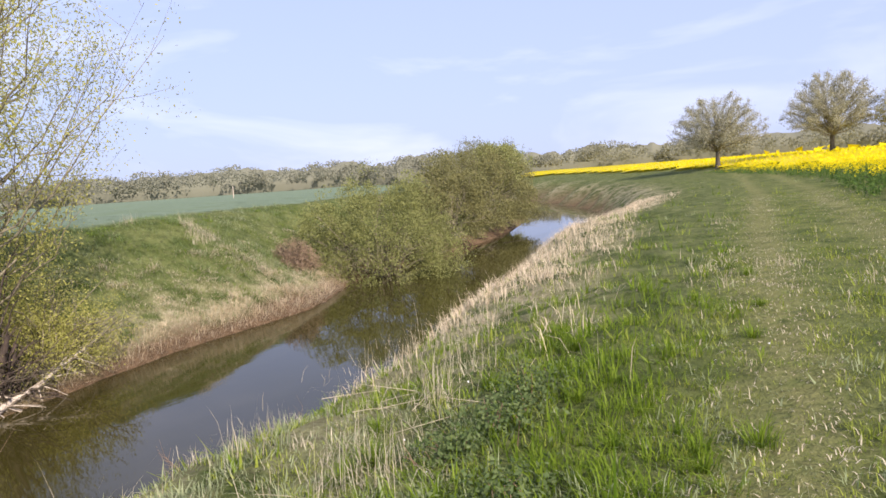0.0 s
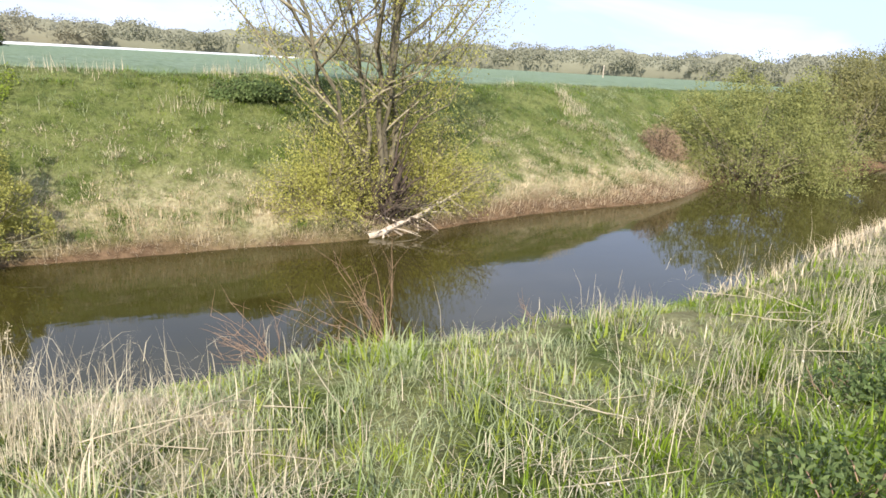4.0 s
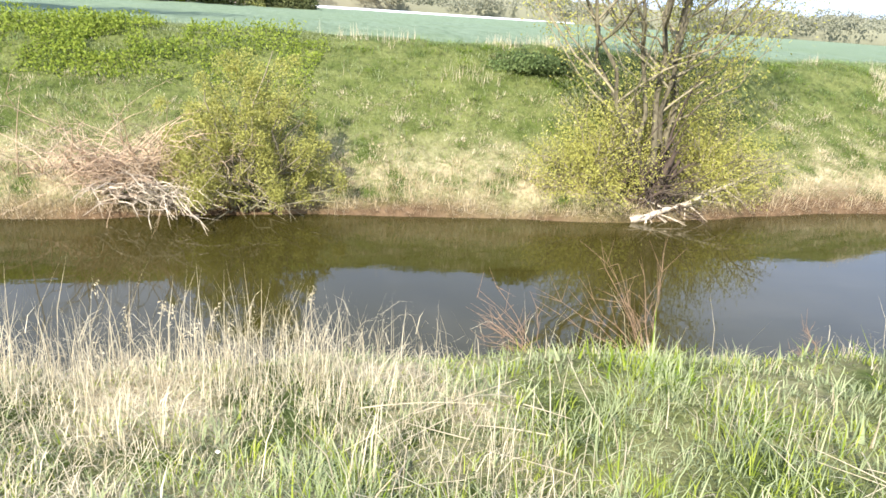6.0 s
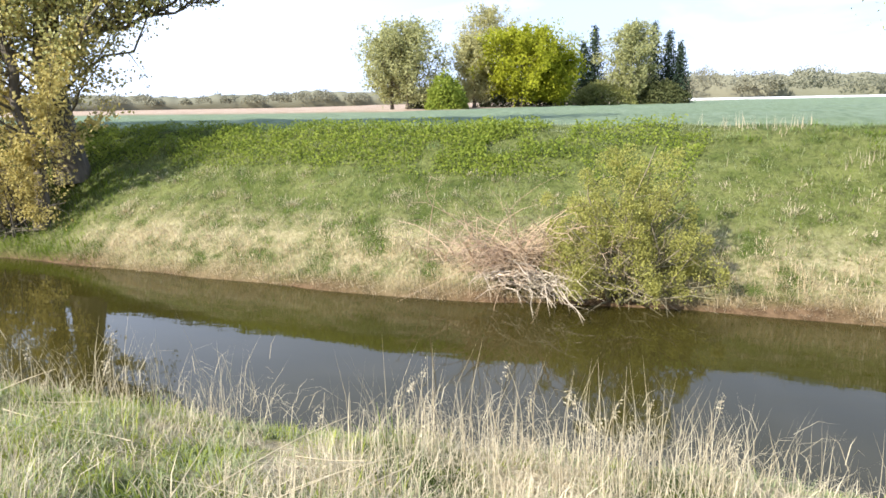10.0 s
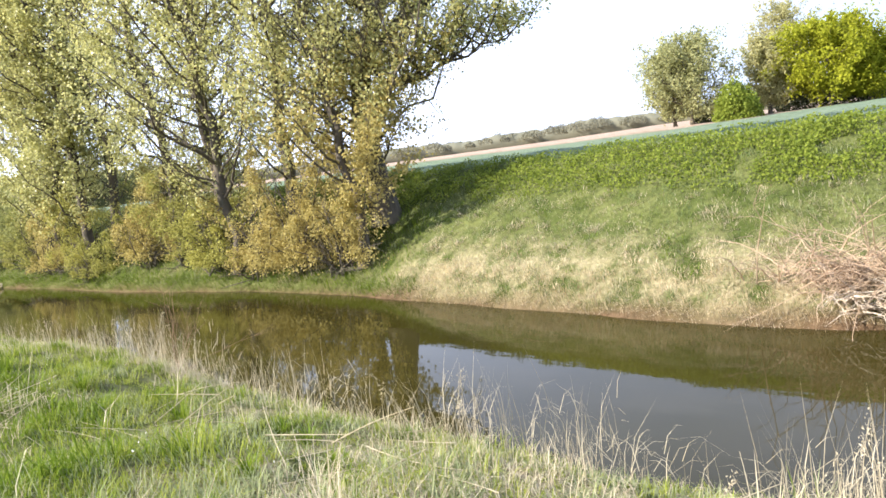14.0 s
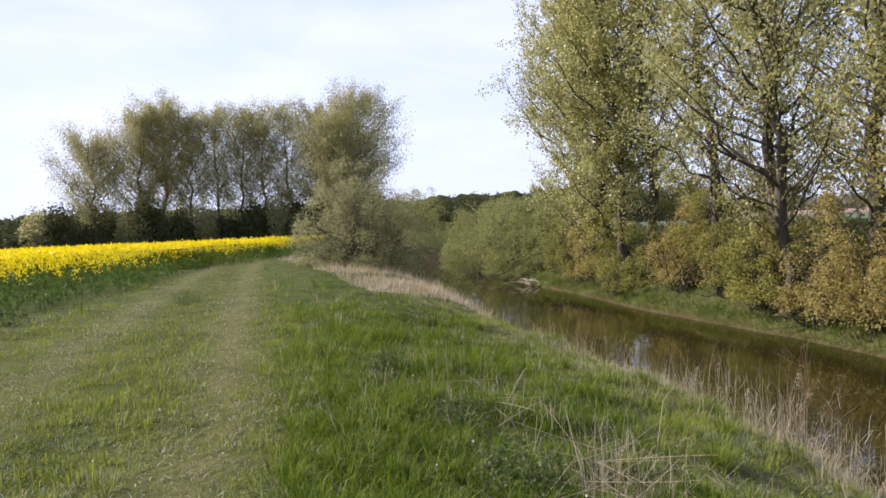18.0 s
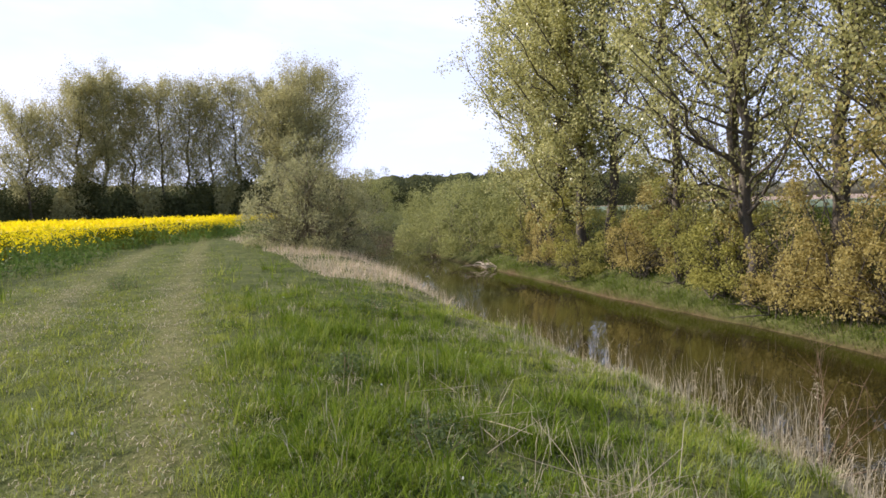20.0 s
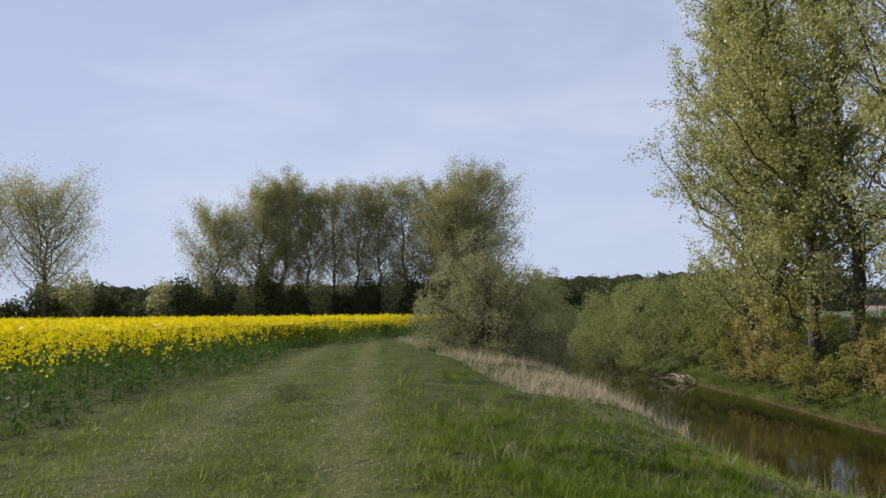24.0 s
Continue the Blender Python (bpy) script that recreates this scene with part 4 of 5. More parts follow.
def grow_fir(place, height, spread, seed):
    r = np.random.default_rng(seed)
    ob = root("fir", place, "dark narrow fir in the field copse", "tree", "firs of the copse")
    w, pts = Wood(), []
    w.limb(bezier(np.zeros(3), np.array([0, 0, height * 0.5]), np.array([0.1, 0, height]), 8), np.linspace(0.18, 0.02, 8), 6)
    part("trunk", w.mesh("trunk", M_DARKBARK), ob)
    b = Wood()
    for i in range(90):
        h = 0.06 + 0.93 * i / 90
        ln = spread * (1 - h) ** 0.8 * r.uniform(0.75, 1.15) + 0.15
        az = 2.4 * i
        o, d = np.array([0, 0, h * height]), np.array([math.cos(az), math.sin(az), -0.25])
        p = bezier(o, o + d * ln * 0.6, o + d * ln + [0, 0, 0.12 * ln], 4)
        b.limb(p, np.array([0.03, 0.02, 0.012, 0.005]), 3)
        m = int(40 * (1 - h) + 10)
        u = r.uniform(0.1, 1.05, (m, 1))
        pts.append(o + d * ln * u + r.normal(0, 0.18, (m, 3)))
    tagged(part("branchwork", b.mesh("branchwork", M_DARKBARK), ob), kind="stuff")
    tagged(part("needles", leaves("needles", np.vstack(pts), 0.42, 0.22, M_FIR, 0.8, seed), ob), kind="stuff")


for k, (x, y, h, s) in enumerate([(-11.2, 104.3, 11.2, 2.2), (-12.6, 103.4, 9.0, 2.0), (-3.2, 106, 11.4, 2.3), (-1.2, 106.8, 10.2, 2.2), (0.4, 106, 8.5, 2.0)]):
    grow_fir(on_land(x, y, -0.1), h, s, 200 + k)

# ---- far woods round the horizon ----
def woods(name, az0, az1, step, dist, low, high, per, leaf, material, label, seed):
    r = np.random.default_rng(seed)
    cen, siz = [], []
    for az in np.arange(az0, az1, step):
        a = radians(az + r.uniform(-step, step))
        d = dist + r.uniform(-0.06, 0.09) * dist
        h = low + (high - low) * (0.55 * float(fbm(az * 0.35, 3.0, seed)) + 0.45 * r.uniform(0, 1))
        cen.append((-math.sin(a) * d, math.cos(a) * d, 0.6 + h * 0.46))
        w = r.uniform(0.42, 0.75) * h
        siz.append((w, w, h * 0.5))
    at = clumps(np.array(cen), np.array(siz), per, seed)
    tagged(new(name, leaves(name, at, leaf, leaf * 0.7, material, 0, seed)), label, "woods", kind="stuff")
    az = np.linspace(az0, az1, int((az1 - az0) * 4))
    a, d = np.radians(az), dist * 1.05
    top = 0.6 + low * 0.95 + (high - low) * 0.55 * fbm(az * 0.35, 3.0 + 0 * az, seed) + 1.8 * fbm(az * 2.0, 7.0 + 0 * az, seed)
    rows = [np.stack([-np.sin(a) * d * k, np.cos(a) * d * k, h], 1) for k, h in ((0.99, 0 * a - 0.5), (0.985, top * 0.4), (0.99, top * 0.75), (1.0, top), (1.06, top * 0.95))]
    n, v = len(az), np.vstack(rows)
    q = (np.arange(n - 1)[None] + n * np.arange(4)[:, None]).ravel()
    tagged(new(name, mesh_of(name, v, np.stack([q, q + 1, q + n + 1, q + n], 1), material, True)), "depth of the same distant woods", "woods", kind="stuff")


woods("far_woods", -66, 12, 0.62, 270, 5.5, 15, 420, 0.8, M_HAZY, "hazy line of distant bare and budding woods", 6)
woods("low_far_woods", 11, 62, 0.62, 330, 4, 10, 420, 0.8, M_HAZY, "low hazy line of distant bare woods", 7)
woods("west_woods", 60, 118, 0.6, 150, 5, 10, 320, 0.6, M_DARKWOOD, "dark woods behind the grove", 9)
woods("east_woods", -112, -58, 0.7, 165, 4, 9.5, 420, 0.5, M_HAZY, "grey-green woods beyond the rape field", 12)

# a fleece-covered bed along the far edge of the green field, and a marker post
bed = Wood()
bed.limb(np.stack([np.linspace(-2, 110, 24), np.linspace(196, 268, 24), np.full(24, 0.75)], 1), np.full(24, 0.55), 8)
tagged(new("fleece_bed", bed.mesh("fleece_bed", M_FLEECE)), "long white fleece-covered crop bed at the field's edge", "crop cover")
post = Wood()
post.limb(np.array([[0, 0, -0.2], [0, 0, 0.8], [0.02, 0, 1.9]]), np.array([0.07, 0.07, 0.06]), 6)
marker = new("marker_post", post.mesh("marker_post", M_DEADWOOD))
marker.location = on_land(77.9, 78.2)
tagged(marker, "pale wooden marker post in the green field", "post")


# ---- rape field ----
def scatter(n, box, seed):
    r = np.random.default_rng(seed)
    return r.uniform(box[0], box[1], n), r.uniform(box[2], box[3], n)


def rape_edge(x, y):
    """How far into the crop a place lies."""
    return bank(x, y)[1] - 11.6 + 5.2 * np.clip((-x - 36) / 14, 0, 1) - 1.2 * (fbm(x * 0.5, y * 0.5, 4) - 0.5)


field = root("rape_field", (0, 0, 0), "flowering yellow rape crop beside the grass track", "rape field", kind="stuff")
r = np.random.default_rng(23)


def crop_top(x, y):
    return land(x, y) + 1.08 - 0.25 * np.clip((x - 20) / 30, 0, 1) - 0.45 * np.clip((x - 34) / 30, 0, 1) + 0.16 * (fbm(x * 0.8, y * 0.8, 14) - 0.5)


# plants along the edge: stalks, leaves, flower spikes
x, y = scatter(90000, (-74, 72, -26, 34), 5)
e = rape_edge(x, y)
ok = (e > 0) & (e < 5.5 - 2.5 * (np.abs(x) > 30))
x, y, e = x[ok], y[ok], e[ok]
low = np.clip(0.45 + e * 0.5, 0.4, 1.0)
top = land(x, y) + (crop_top(x, y) - land(x, y)) * low * r.uniform(0.85, 1.08, len(x))
tagged(part("rape_stems", blades("rape_stems", np.stack([x, y, land(x, y)], 1), (top - land(x, y)) * 0.95, 0.022, M_RAPE_STEM, 0.22, 6), field), kind="stuff")
at = np.repeat(np.stack([x, y, land(x, y)], 1), 4, 0)
at = at + np.stack([r.normal(0, 0.09, len(at)), r.normal(0, 0.09, len(at)), r.uniform(0.1, 0.85, len(at)) * np.repeat(top - land(x, y), 4)], 1)
tagged(part("rape_leaves", leaves("rape_leaves", at, 0.16, 0.07, M_RAPE_STEM, 0.2, 7), field), kind="stuff")
bloom = (e > 0.5) & (r.uniform(0, 1, len(x)) < np.clip((e - 0.2) / 1.0, 0.05, 0.95))
at = np.repeat(np.stack([x, y, top], 1)[bloom], 11, 0)
at = at + np.stack([r.normal(0, 0.035, len(at)), r.normal(0, 0.035, len(at)), r.uniform(-0.24, 0.07, len(at))], 1)
tagged(part("rape_flowers", leaves("rape_flowers", at, 0.06, 0.054, M_RAPE, 0, 3), field), kind="stuff")
# the closed crop behind
for n, box, lo, hi, size, sd in [(80000, (-70, 60, -45, 14), 4.5, 26, 0.13, 2), (70000, (-110, 110, -90, 34), 2.5, 70, 0.24, 3), (20000, (-420, 420, -420, 60), 60, 500, 1.9, 8)]:
    x, y = scatter(n, box, sd)
    e = rape_edge(x, y)
    ok = (e > lo) & (e < hi) & ((x > -84) | (y > 900)) & (np.hypot(x - 77, y - 12) > 2)
    x, y = x[ok], y[ok]
    at = np.stack([x, y, crop_top(x, y) + np.random.default_rng(sd).normal(-0.03, 0.05, len(x))], 1)
    tagged(part("rape_flowers", leaves("rape_flowers", at, size, size * 0.8, M_RAPE, 0, sd), field), kind="stuff")
xs, ys = np.meshgrid(np.arange(-84, 300, 3.0), np.arange(-300, 60, 3.0))
e = rape_edge(xs.ravel(), ys.ravel())
under = np.stack([xs.ravel(), ys.ravel(), crop_top(xs.ravel(), ys.ravel()) - 0.10], 1)
w = xs.shape[1]
q = (np.arange(w - 1)[None] + w * np.arange(xs.shape[0] - 1)[:, None]).ravel()
q = q[np.minimum(np.minimum(e[q], e[q + 1]), np.minimum(e[q + w], e[q + w + 1])) > np.where(np.abs(under[q, 0]) > 30, 1.2, 5)]
tagged(part("rape_canopy", mesh_of("rape_canopy", under, np.stack([q, q + 1, q + w + 1, q + w], 1), M_RAPE, True), field), kind="stuff")


# ---- grass ----
def turf(name, x, y, length, width, material, label, seed, lean=0.6, way=None, sink=0.02):
    ob = new(name, blades(name, np.stack([x, y, land(x, y) - sink], 1), length, width, material, lean, seed, way))
    return tagged(ob, label, "grass", kind="stuff")


def along_track(n, reach, seed, power=0.75):
    """Places round the stretch of track that is walked, thinning outwards."""
    r = np.random.default_rng(seed)
    u, a, d = r.uniform(0, 1, n), r.uniform(0, 2 * np.pi, n), reach * r.uniform(0.05, 1, n) ** power
    return 3.0 - 16.0 * u + d * np.cos(a), 0.8 - 0.7 * u + d * np.sin(a)


def track(x, y):
    off = rut_offset(x, y)
    return np.exp(-((off / 0.36) ** 2)) + 0.8 * np.exp(-(((off + 2.1) / 0.4) ** 2))


def split_turf(n, reach, size, width, seed, stem, per=14, spread=0.05):
    """Turf in tufts: each a handful of blades that lean outwards, alike in height and mostly in kind."""
    r = np.random.default_rng(seed + 1)
    x, y = along_track(n // per, reach, seed)
    near = bank(x, y)[1]
    worn = track(x, y)
    ok = (near > 0.25) & (near < 12) & (r.uniform(0, 1, len(x)) > 0.55 * worn)
    x, y, near, worn = x[ok], y[ok], near[ok], worn[ok]
    off = rut_offset(x, y)
    mown = np.clip((0.7 - off) / 0.4, 0, 1) * np.clip((off + 3.2) / 0.5, 0, 1)
    patch, dry = 0.5 * fbm(x * 0.9, y * 0.9, 31) + 0.5 * fbm(x * 1.5, y * 1.5, 61), fbm(x * 0.55 + 40, y * 0.8, 37)
    tall = size * (0.2 + 1.2 * fbm(x * 3.2, y * 3.2, 33) ** 1.3 + 1.6 * np.clip(fbm(x * 1.5, y * 1.5, 61) - 0.5, 0, 1)) * np.interp(near, [0.5, 3, 5, 11], [0.75, 0.95, 1.15, 0.9]) * (1 - 0.22 * mown) * (1 - 0.5 * np.clip(worn, 0, 1))
    tall *= (1 + 0.3 * np.clip((near - 2.6) / 0.8, 0, 1) * np.clip((x + 6.5) / 1.5, 0, 1) * np.clip((3.5 - x) / 1.5, 0, 1) * np.clip((6.6 - near) / 0.8, 0, 1)) * np.exp(r.normal(0, 0.28, len(x)))
    pick, other = r.uniform(0, 1, len(x)), r.uniform(0, 1, len(x))
    x, y, near, tall, patch, dry, pick, other, mown = (np.repeat(v, per) for v in (x, y, near, tall, patch, dry, pick, other, mown))
    m = len(x)
    pick = np.where(r.uniform(0, 1, m) < 0.7, pick, r.uniform(0, 1, m))
    out = r.normal(0, 1, (m, 2))
    way = np.append(out * 0.9, np.zeros((m, 1)), 1)
    x, y = x + out[:, 0] * spread, y + out[:, 1] * spread
    straw = pick < np.clip((dry - 0.5) * 2.4, 0.04, 0.6) * np.clip(1.3 - near / 7, 0.1, 1) * np.where((x > 0.9) & (x < 9), 0.25, 1) * np.where((x < -5.5) & (near > 2.2), 0.25, 1)
    lush = ~straw & (pick * 0.5 + patch - 0.3 * mown - 0.3 * ((x < -5.5) & (near < 3.4)) - 0.25 * ((x > -5.5) & (x < 5) & (near < 4.4)) > 0.86 - 0.2 * np.clip((-x - 5.5) / 2, 0, 1) * (near < 6.3) - 0.14 * np.clip((x - 2) / 2, 0, 1) * (near < 6.6))
    plain = ~straw & ~lush
    pale = plain & (other < np.interp(x, [-11, -8, -4, 1, 4, 7], [0.1, 0.35, 0.6, 0.75, 0.65, 0.15]))
    plain &= ~pale
    for mine, kind, grow, broad, material, label, k, lean in (
        (plain, "_grass", 1.0, 1.0, M_GRASS, "green spring grass of the near bank", 2, 1.2),
        (pale, "_pale_grass", 1.0, 1.0, M_SAGE, "greyish green grass of the near bank", 5, 1.3),
        (lush, "_lush_grass", 1.25, 1.2, M_LUSH, "darker lush grass tufts of the near bank", 3, 1.1),
        (straw, "_dry_grass", 1.5, 0.5, M_STRAW, "dry pale grass between the green", 4, 0.8),
    ):
        turf(stem + kind, x[mine], y[mine], tall[mine] * grow, width * broad, material, label, seed + k, lean, way=way[mine])


split_turf(430000, 8, 0.125, 0.0064, 300, "near", 16, 0.048)
split_turf(150000, 22, 0.15, 0.015, 310, "middle", 10, 0.08)
split_turf(60000, 60, 0.2, 0.03, 320, "distant", 8, 0.12)

# the short sward of the track, worn and strawy in the ruts
r = np.random.default_rng(331)
x = r.uniform(-34, 32, 190000)
x[100000:] = r.uniform(-22, 14, 90000)
off = r.uniform(-3.6, 1.0, len(x))
y = off - rut_offset(x, 0 * x)
worn = track(x, y)
bare = fbm(x * 2.6, y * 2.6, 332)
ok = r.uniform(0, 1, len(x)) > 0.75 * worn * np.clip(bare * 2.4 - 0.5, 0, 1)
x, y, worn, bare = x[ok], y[ok], worn[ok], bare[ok]
tall = (0.03 + 0.16 * fbm(x * 2.3, y * 2.3, 333) ** 2.0) * (1 - 0.45 * np.clip(worn, 0, 1))
pick = r.uniform(0, 1, len(x))
straw = pick < 0.03 + 0.36 * np.clip(worn, 0, 1) + 0.5 * np.clip(fbm(x * 0.8, y * 1.4, 334) - 0.55, 0, 1)
fresh = ~straw & (fbm(x * 0.9, y * 0.9, 335) + 0.25 * r.uniform(-1, 1, len(x)) > 0.52)
plain = ~straw & ~fresh
turf("track_grass", x[plain], y[plain], tall[plain], 0.0105, M_TRACK, "short trodden grass of the track", 336, 1.7)
turf("track_fresh_grass", x[fresh], y[fresh], tall[fresh] * 1.1, 0.0105, M_LUSH, "fresh short grass between the wheel ruts", 337, 1.5)
turf("track_straw", x[straw], y[straw], tall[straw] * 0.9, 0.008, M_STRAW, "dry trodden grass in the wheel ruts", 338, 2.6, sink=0.0)

# tussocks: thick rosettes of long blades
r = np.random.default_rng(91)
x, y = along_track(760, 12, 92)
near = bank(x, y)[1]
ok = (near > np.where(x > 0, 3.4, 2.0)) & (near < 6.5) & ((x < -4.5) | (x > 2.2)) & (r.uniform(0, 1, len(x)) < 0.75)
x, y = x[ok], y[ok]
grow = r.uniform(0.6, 1.3, len(x))
bx, by, bl = np.repeat(x, 90), np.repeat(y, 90), np.repeat(grow, 90)
az, out = r.uniform(0, 6.28, len(bx)), np.abs(r.normal(0, 0.055, len(bx))) * bl
bx, by = bx + np.cos(az) * out, by + np.sin(az) * out
way = np.stack([np.cos(az), np.sin(az), 0 * az], 1) * 1.6
turf("grass_tussocks", bx, by, 0.19 * bl, 0.0075, M_LUSH, "thick lush tussocks standing out of the grass", 93, 1.3, way=way)

# dry bits trodden into the ruts
x, y = along_track(60000, 15, 95)
ok = np.random.default_rng(96).uniform(0, 1, len(x)) < 0.8 * track(x, y) * np.clip(fbm(x * 2.2, y * 2.2, 97) * 3 - 1, 0, 1)
turf("rut_litter", x[ok], y[ok], 0.06, 0.006, M_TAN, "dry grass bits trodden into the wheel ruts", 98, 3.0, sink=-0.01)

# dead reeds and stalks along the crest of the near bank
r = np.random.default_rng(41)
x, y = along_bank(60000, 0.6, 3.2, -36, 34, False, 42)
far, near = bank(x, y)
dense = fbm(x * 0.45 + 7, y * 0.45, 51)
thick = np.where(x > 9, 0.9, np.where(x > 5.5, 0.35, 0.5)) * np.where((x > -4) & (x < 0.6), 2.2, 1.0) * np.where((x > 0.6) & (x < 5.5), 0.2, 1.0)
ok = r.uniform(0, 1, len(x)) < np.clip((dense - 0.38) * 1.6, 0.03, 0.8) * thick * np.exp(-(((near - 1.8) / 0.7) ** 2)) * 0.55
x, y = x[ok], y[ok]
turf("crest_reeds", x, y, 0.46, 0.0032, M_STRAW, "bleached dead reeds along the crest of the bank", 43, 0.38)
x, y = along_track(150000, 10, 540)
near = bank(x, y)[1]
ok = (near > 1.2) & (near < 6.2) & (fbm(x * 0.8, y * 0.8, 541) > 0.42 + 0.03 * near + 0.2 * (x > 1.0) + 0.16 * (x < -6))
turf("thatch", x[ok], y[ok], 0.15, 0.004, M_STRAW, "flattened pale thatch between the grass", 542, 3.0, sink=-0.03)
x, y = along_bank(30000, 0.3, 4.8, 5.2, 42, False, 45)
far, near = bank(x, y)
ok = (near > 0.3) & (np.random.default_rng(145).uniform(0.0, 1.0, len(x)) < np.clip((4.8 - near) / 3.2, 0, 0.9)) & (0.5 * fbm(x * 0.5, y * 0.5, 52) + 0.5 * fbm(x * 1.4, y * 1.4, 252) > 0.60 - np.clip((x - 6) / 60, 0, 0.16))
turf("east_dry_grass", x[ok], y[ok], 0.12 + 0.35 * fbm(x[ok] * 1.5, y[ok] * 1.5, 152), 0.010, M_TAN, "thick dry grass on the bank to the east", 46, 1.5)
x, y = scatter(26000, (-46, -20, -3, 7), 47)
far, near = bank(x, y)
ok = (near > 1.0) & (near < 5.2 + 0.12 * (-x - 28)) & (fbm(x * 0.3, y * 0.5, 53) > 0.36)
turf("west_dry_grass", x[ok], y[ok], 0.4, 0.022, M_TAN, "flattened pinkish dry grass before the pale shrub", 48, 1.3)


def tuft(x, y, n, height, spread, label, seed, lean=0.5, heads=False, name="dry_tuft"):
    """A clump of dead stalks that stands by itself."""
    r = np.random.default_rng(seed)
    ob = root(name, on_land(x, y, -0.02), label, "dry grass", "dry tufts of the near bank")
    at = np.stack([r.normal(0, spread, n), r.normal(0, spread, n), np.zeros(n)], 1)
    tagged(part("straw", blades("straw", at, height * 0.95, 0.0034, M_STRAW, lean * 0.75, seed), ob), kind="stuff")
    litter = np.stack([r.normal(0, spread * 1.7, 3 * n), r.normal(0, spread * 1.7, 3 * n), r.uniform(0, 0.05, 3 * n)], 1)
    tagged(part("litter", blades("litter", litter, height * 0.45, 0.004, M_STRAW, 2.6, seed + 1), ob), kind="stuff")
    for i in range(5 if heads else 0):
        w = Wood()
        a = r.normal(0, spread, 3) * [1, 1, 0]
        tip = a + np.append(r.normal(0, 0.12, 2), height * r.uniform(0.7, 1.05))
        w.limb(bezier(a, (a + tip) / 2 + np.append(r.normal(0, 0.04, 2), 0.05), tip, 6), np.linspace(0.0024, 0.0012, 6), 4)
        stalk = part("reed_stalk", w.mesh("reed_stalk", M_STRAW), ob)
        m = 26
        u = r.uniform(-0.1, 0.02, (m, 1))
        tagged(part("seed_head", leaves("seed_head", tip + u * [0.15, 0, 1] + r.normal(0, 0.012, (m, 3)), 0.022, 0.006, M_STRAW, 0.6, seed + i), stalk, "feathery dry seed head"), kind="stuff")


TUFTS = [(5.0, 2.91, 60, 0.62, 0.12), (5.94, 3.06, 50, 0.6, 0.14), (3.31, 2.49, 70, 0.5, 0.16), (3.73, 2.62, 60, 0.42, 0.16), (2.6, 2.5, 60, 0.5, 0.13), (2.12, 3.29, 46, 0.45, 0.16), (0.9, 3.1, 46, 0.45, 0.2), (10.9, 3.8, 60, 0.6, 0.3), (9.4, 4.1, 60, 0.6, 0.3),
         (6.28, 3.92, 70, 0.6, 0.25), (7.48, 5.03, 60, 0.5, 0.3), (8.14, 4.11, 60, 0.6, 0.3), (4.47, 4.62, 40, 0.4, 0.16), (0.3, 4.1, 90, 0.4, 0.28), (-0.2, 4.4, 90, 0.55, 0.25), (-0.6, 4.5, 90, 0.6, 0.22), (-1.3, 4.6, 80, 0.6, 0.2), (-1.8, 4.4, 80, 0.6, 0.22),
         (-1.9, 3.4, 50, 0.5, 0.2), (-3.4, 4.7, 60, 0.5, 0.22), (-4.3, 4.5, 80, 0.6, 0.25), (-6.0, 4.2, 80, 0.55, 0.3), (-11.1, 2.3, 16, 0.5, 0.2), (-8.0, 2.8, 40, 0.7, 0.2), (-10.4, 2.5, 12, 0.5, 0.15), (-9.6, 5.0, 90, 0.6, 0.25), (-11.0, 4.9, 90, 0.55, 0.35), (-8.7, 5.0, 70, 0.5, 0.2),
         (-14.2, 4.3, 70, 0.5, 0.4), (-7.2, 5.0, 50, 0.5, 0.25), (-22, 3.2, 80, 0.6, 0.6), (-26, 3.2, 90, 0.7, 0.7)]
for k, (x, y, n, h, s) in enumerate(TUFTS):
    tuft(x, y, n // 2 if x > 1.2 else n, h, s, "clump of bleached dead stalks on the near bank", 400 + 3 * k, 0.45, heads=k in (14, 15, 16, 17, 20, 25, 26, 28))
tuft(-8.3, 2.7, 26, 0.8, 0.25, "heap of fallen pale stalks in the grass", 501, 1.7, name="fallen_stalks")
tuft(-9.6, 2.3, 12, 0.7, 0.25, "heap of fallen pale stalks in the grass", 505, 1.7, name="fallen_stalks")
tuft(0.35, 3.7, 60, 0.5, 0.3, "trampled mat of dry stalks", 509, 2.2, name="fallen_stalks")


def bare_bush(x, y, n, height, way, seed, label="thin bare reddish twigs leaning over the water"):
    r = np.random.default_rng(seed)
    ob = root("twiggy_bush", on_land(x, y, -0.05), label, "bush", "bare twiggy bushes of the bank")
    for i in range(n):
        w = Wood()
        d = unit(np.array([way[0], way[1], 1.0]) + r.normal(0, 0.4, 3))
        ln = height * r.uniform(0.6, 1.15)
        p = bezier(np.zeros(3), d * ln * 0.5 + [0, 0, 0.1], d * ln, 6)
        p[1:] += r.normal(0, 0.012, (5, 3))
        w.limb(p, np.linspace(0.0042, 0.0012, 6), 4)
        for _ in range(6):
            k = r.integers(2, 6)
            dd = unit(d + r.normal(0, 0.55, 3))
            w.limb(bezier(p[k], p[k] + dd * 0.08, p[k] + dd * ln * 0.28, 3), np.array([0.0022, 0.0015, 0.0008]), 3)
        part("twig", w.mesh("twig", M_REDSTEM), ob)


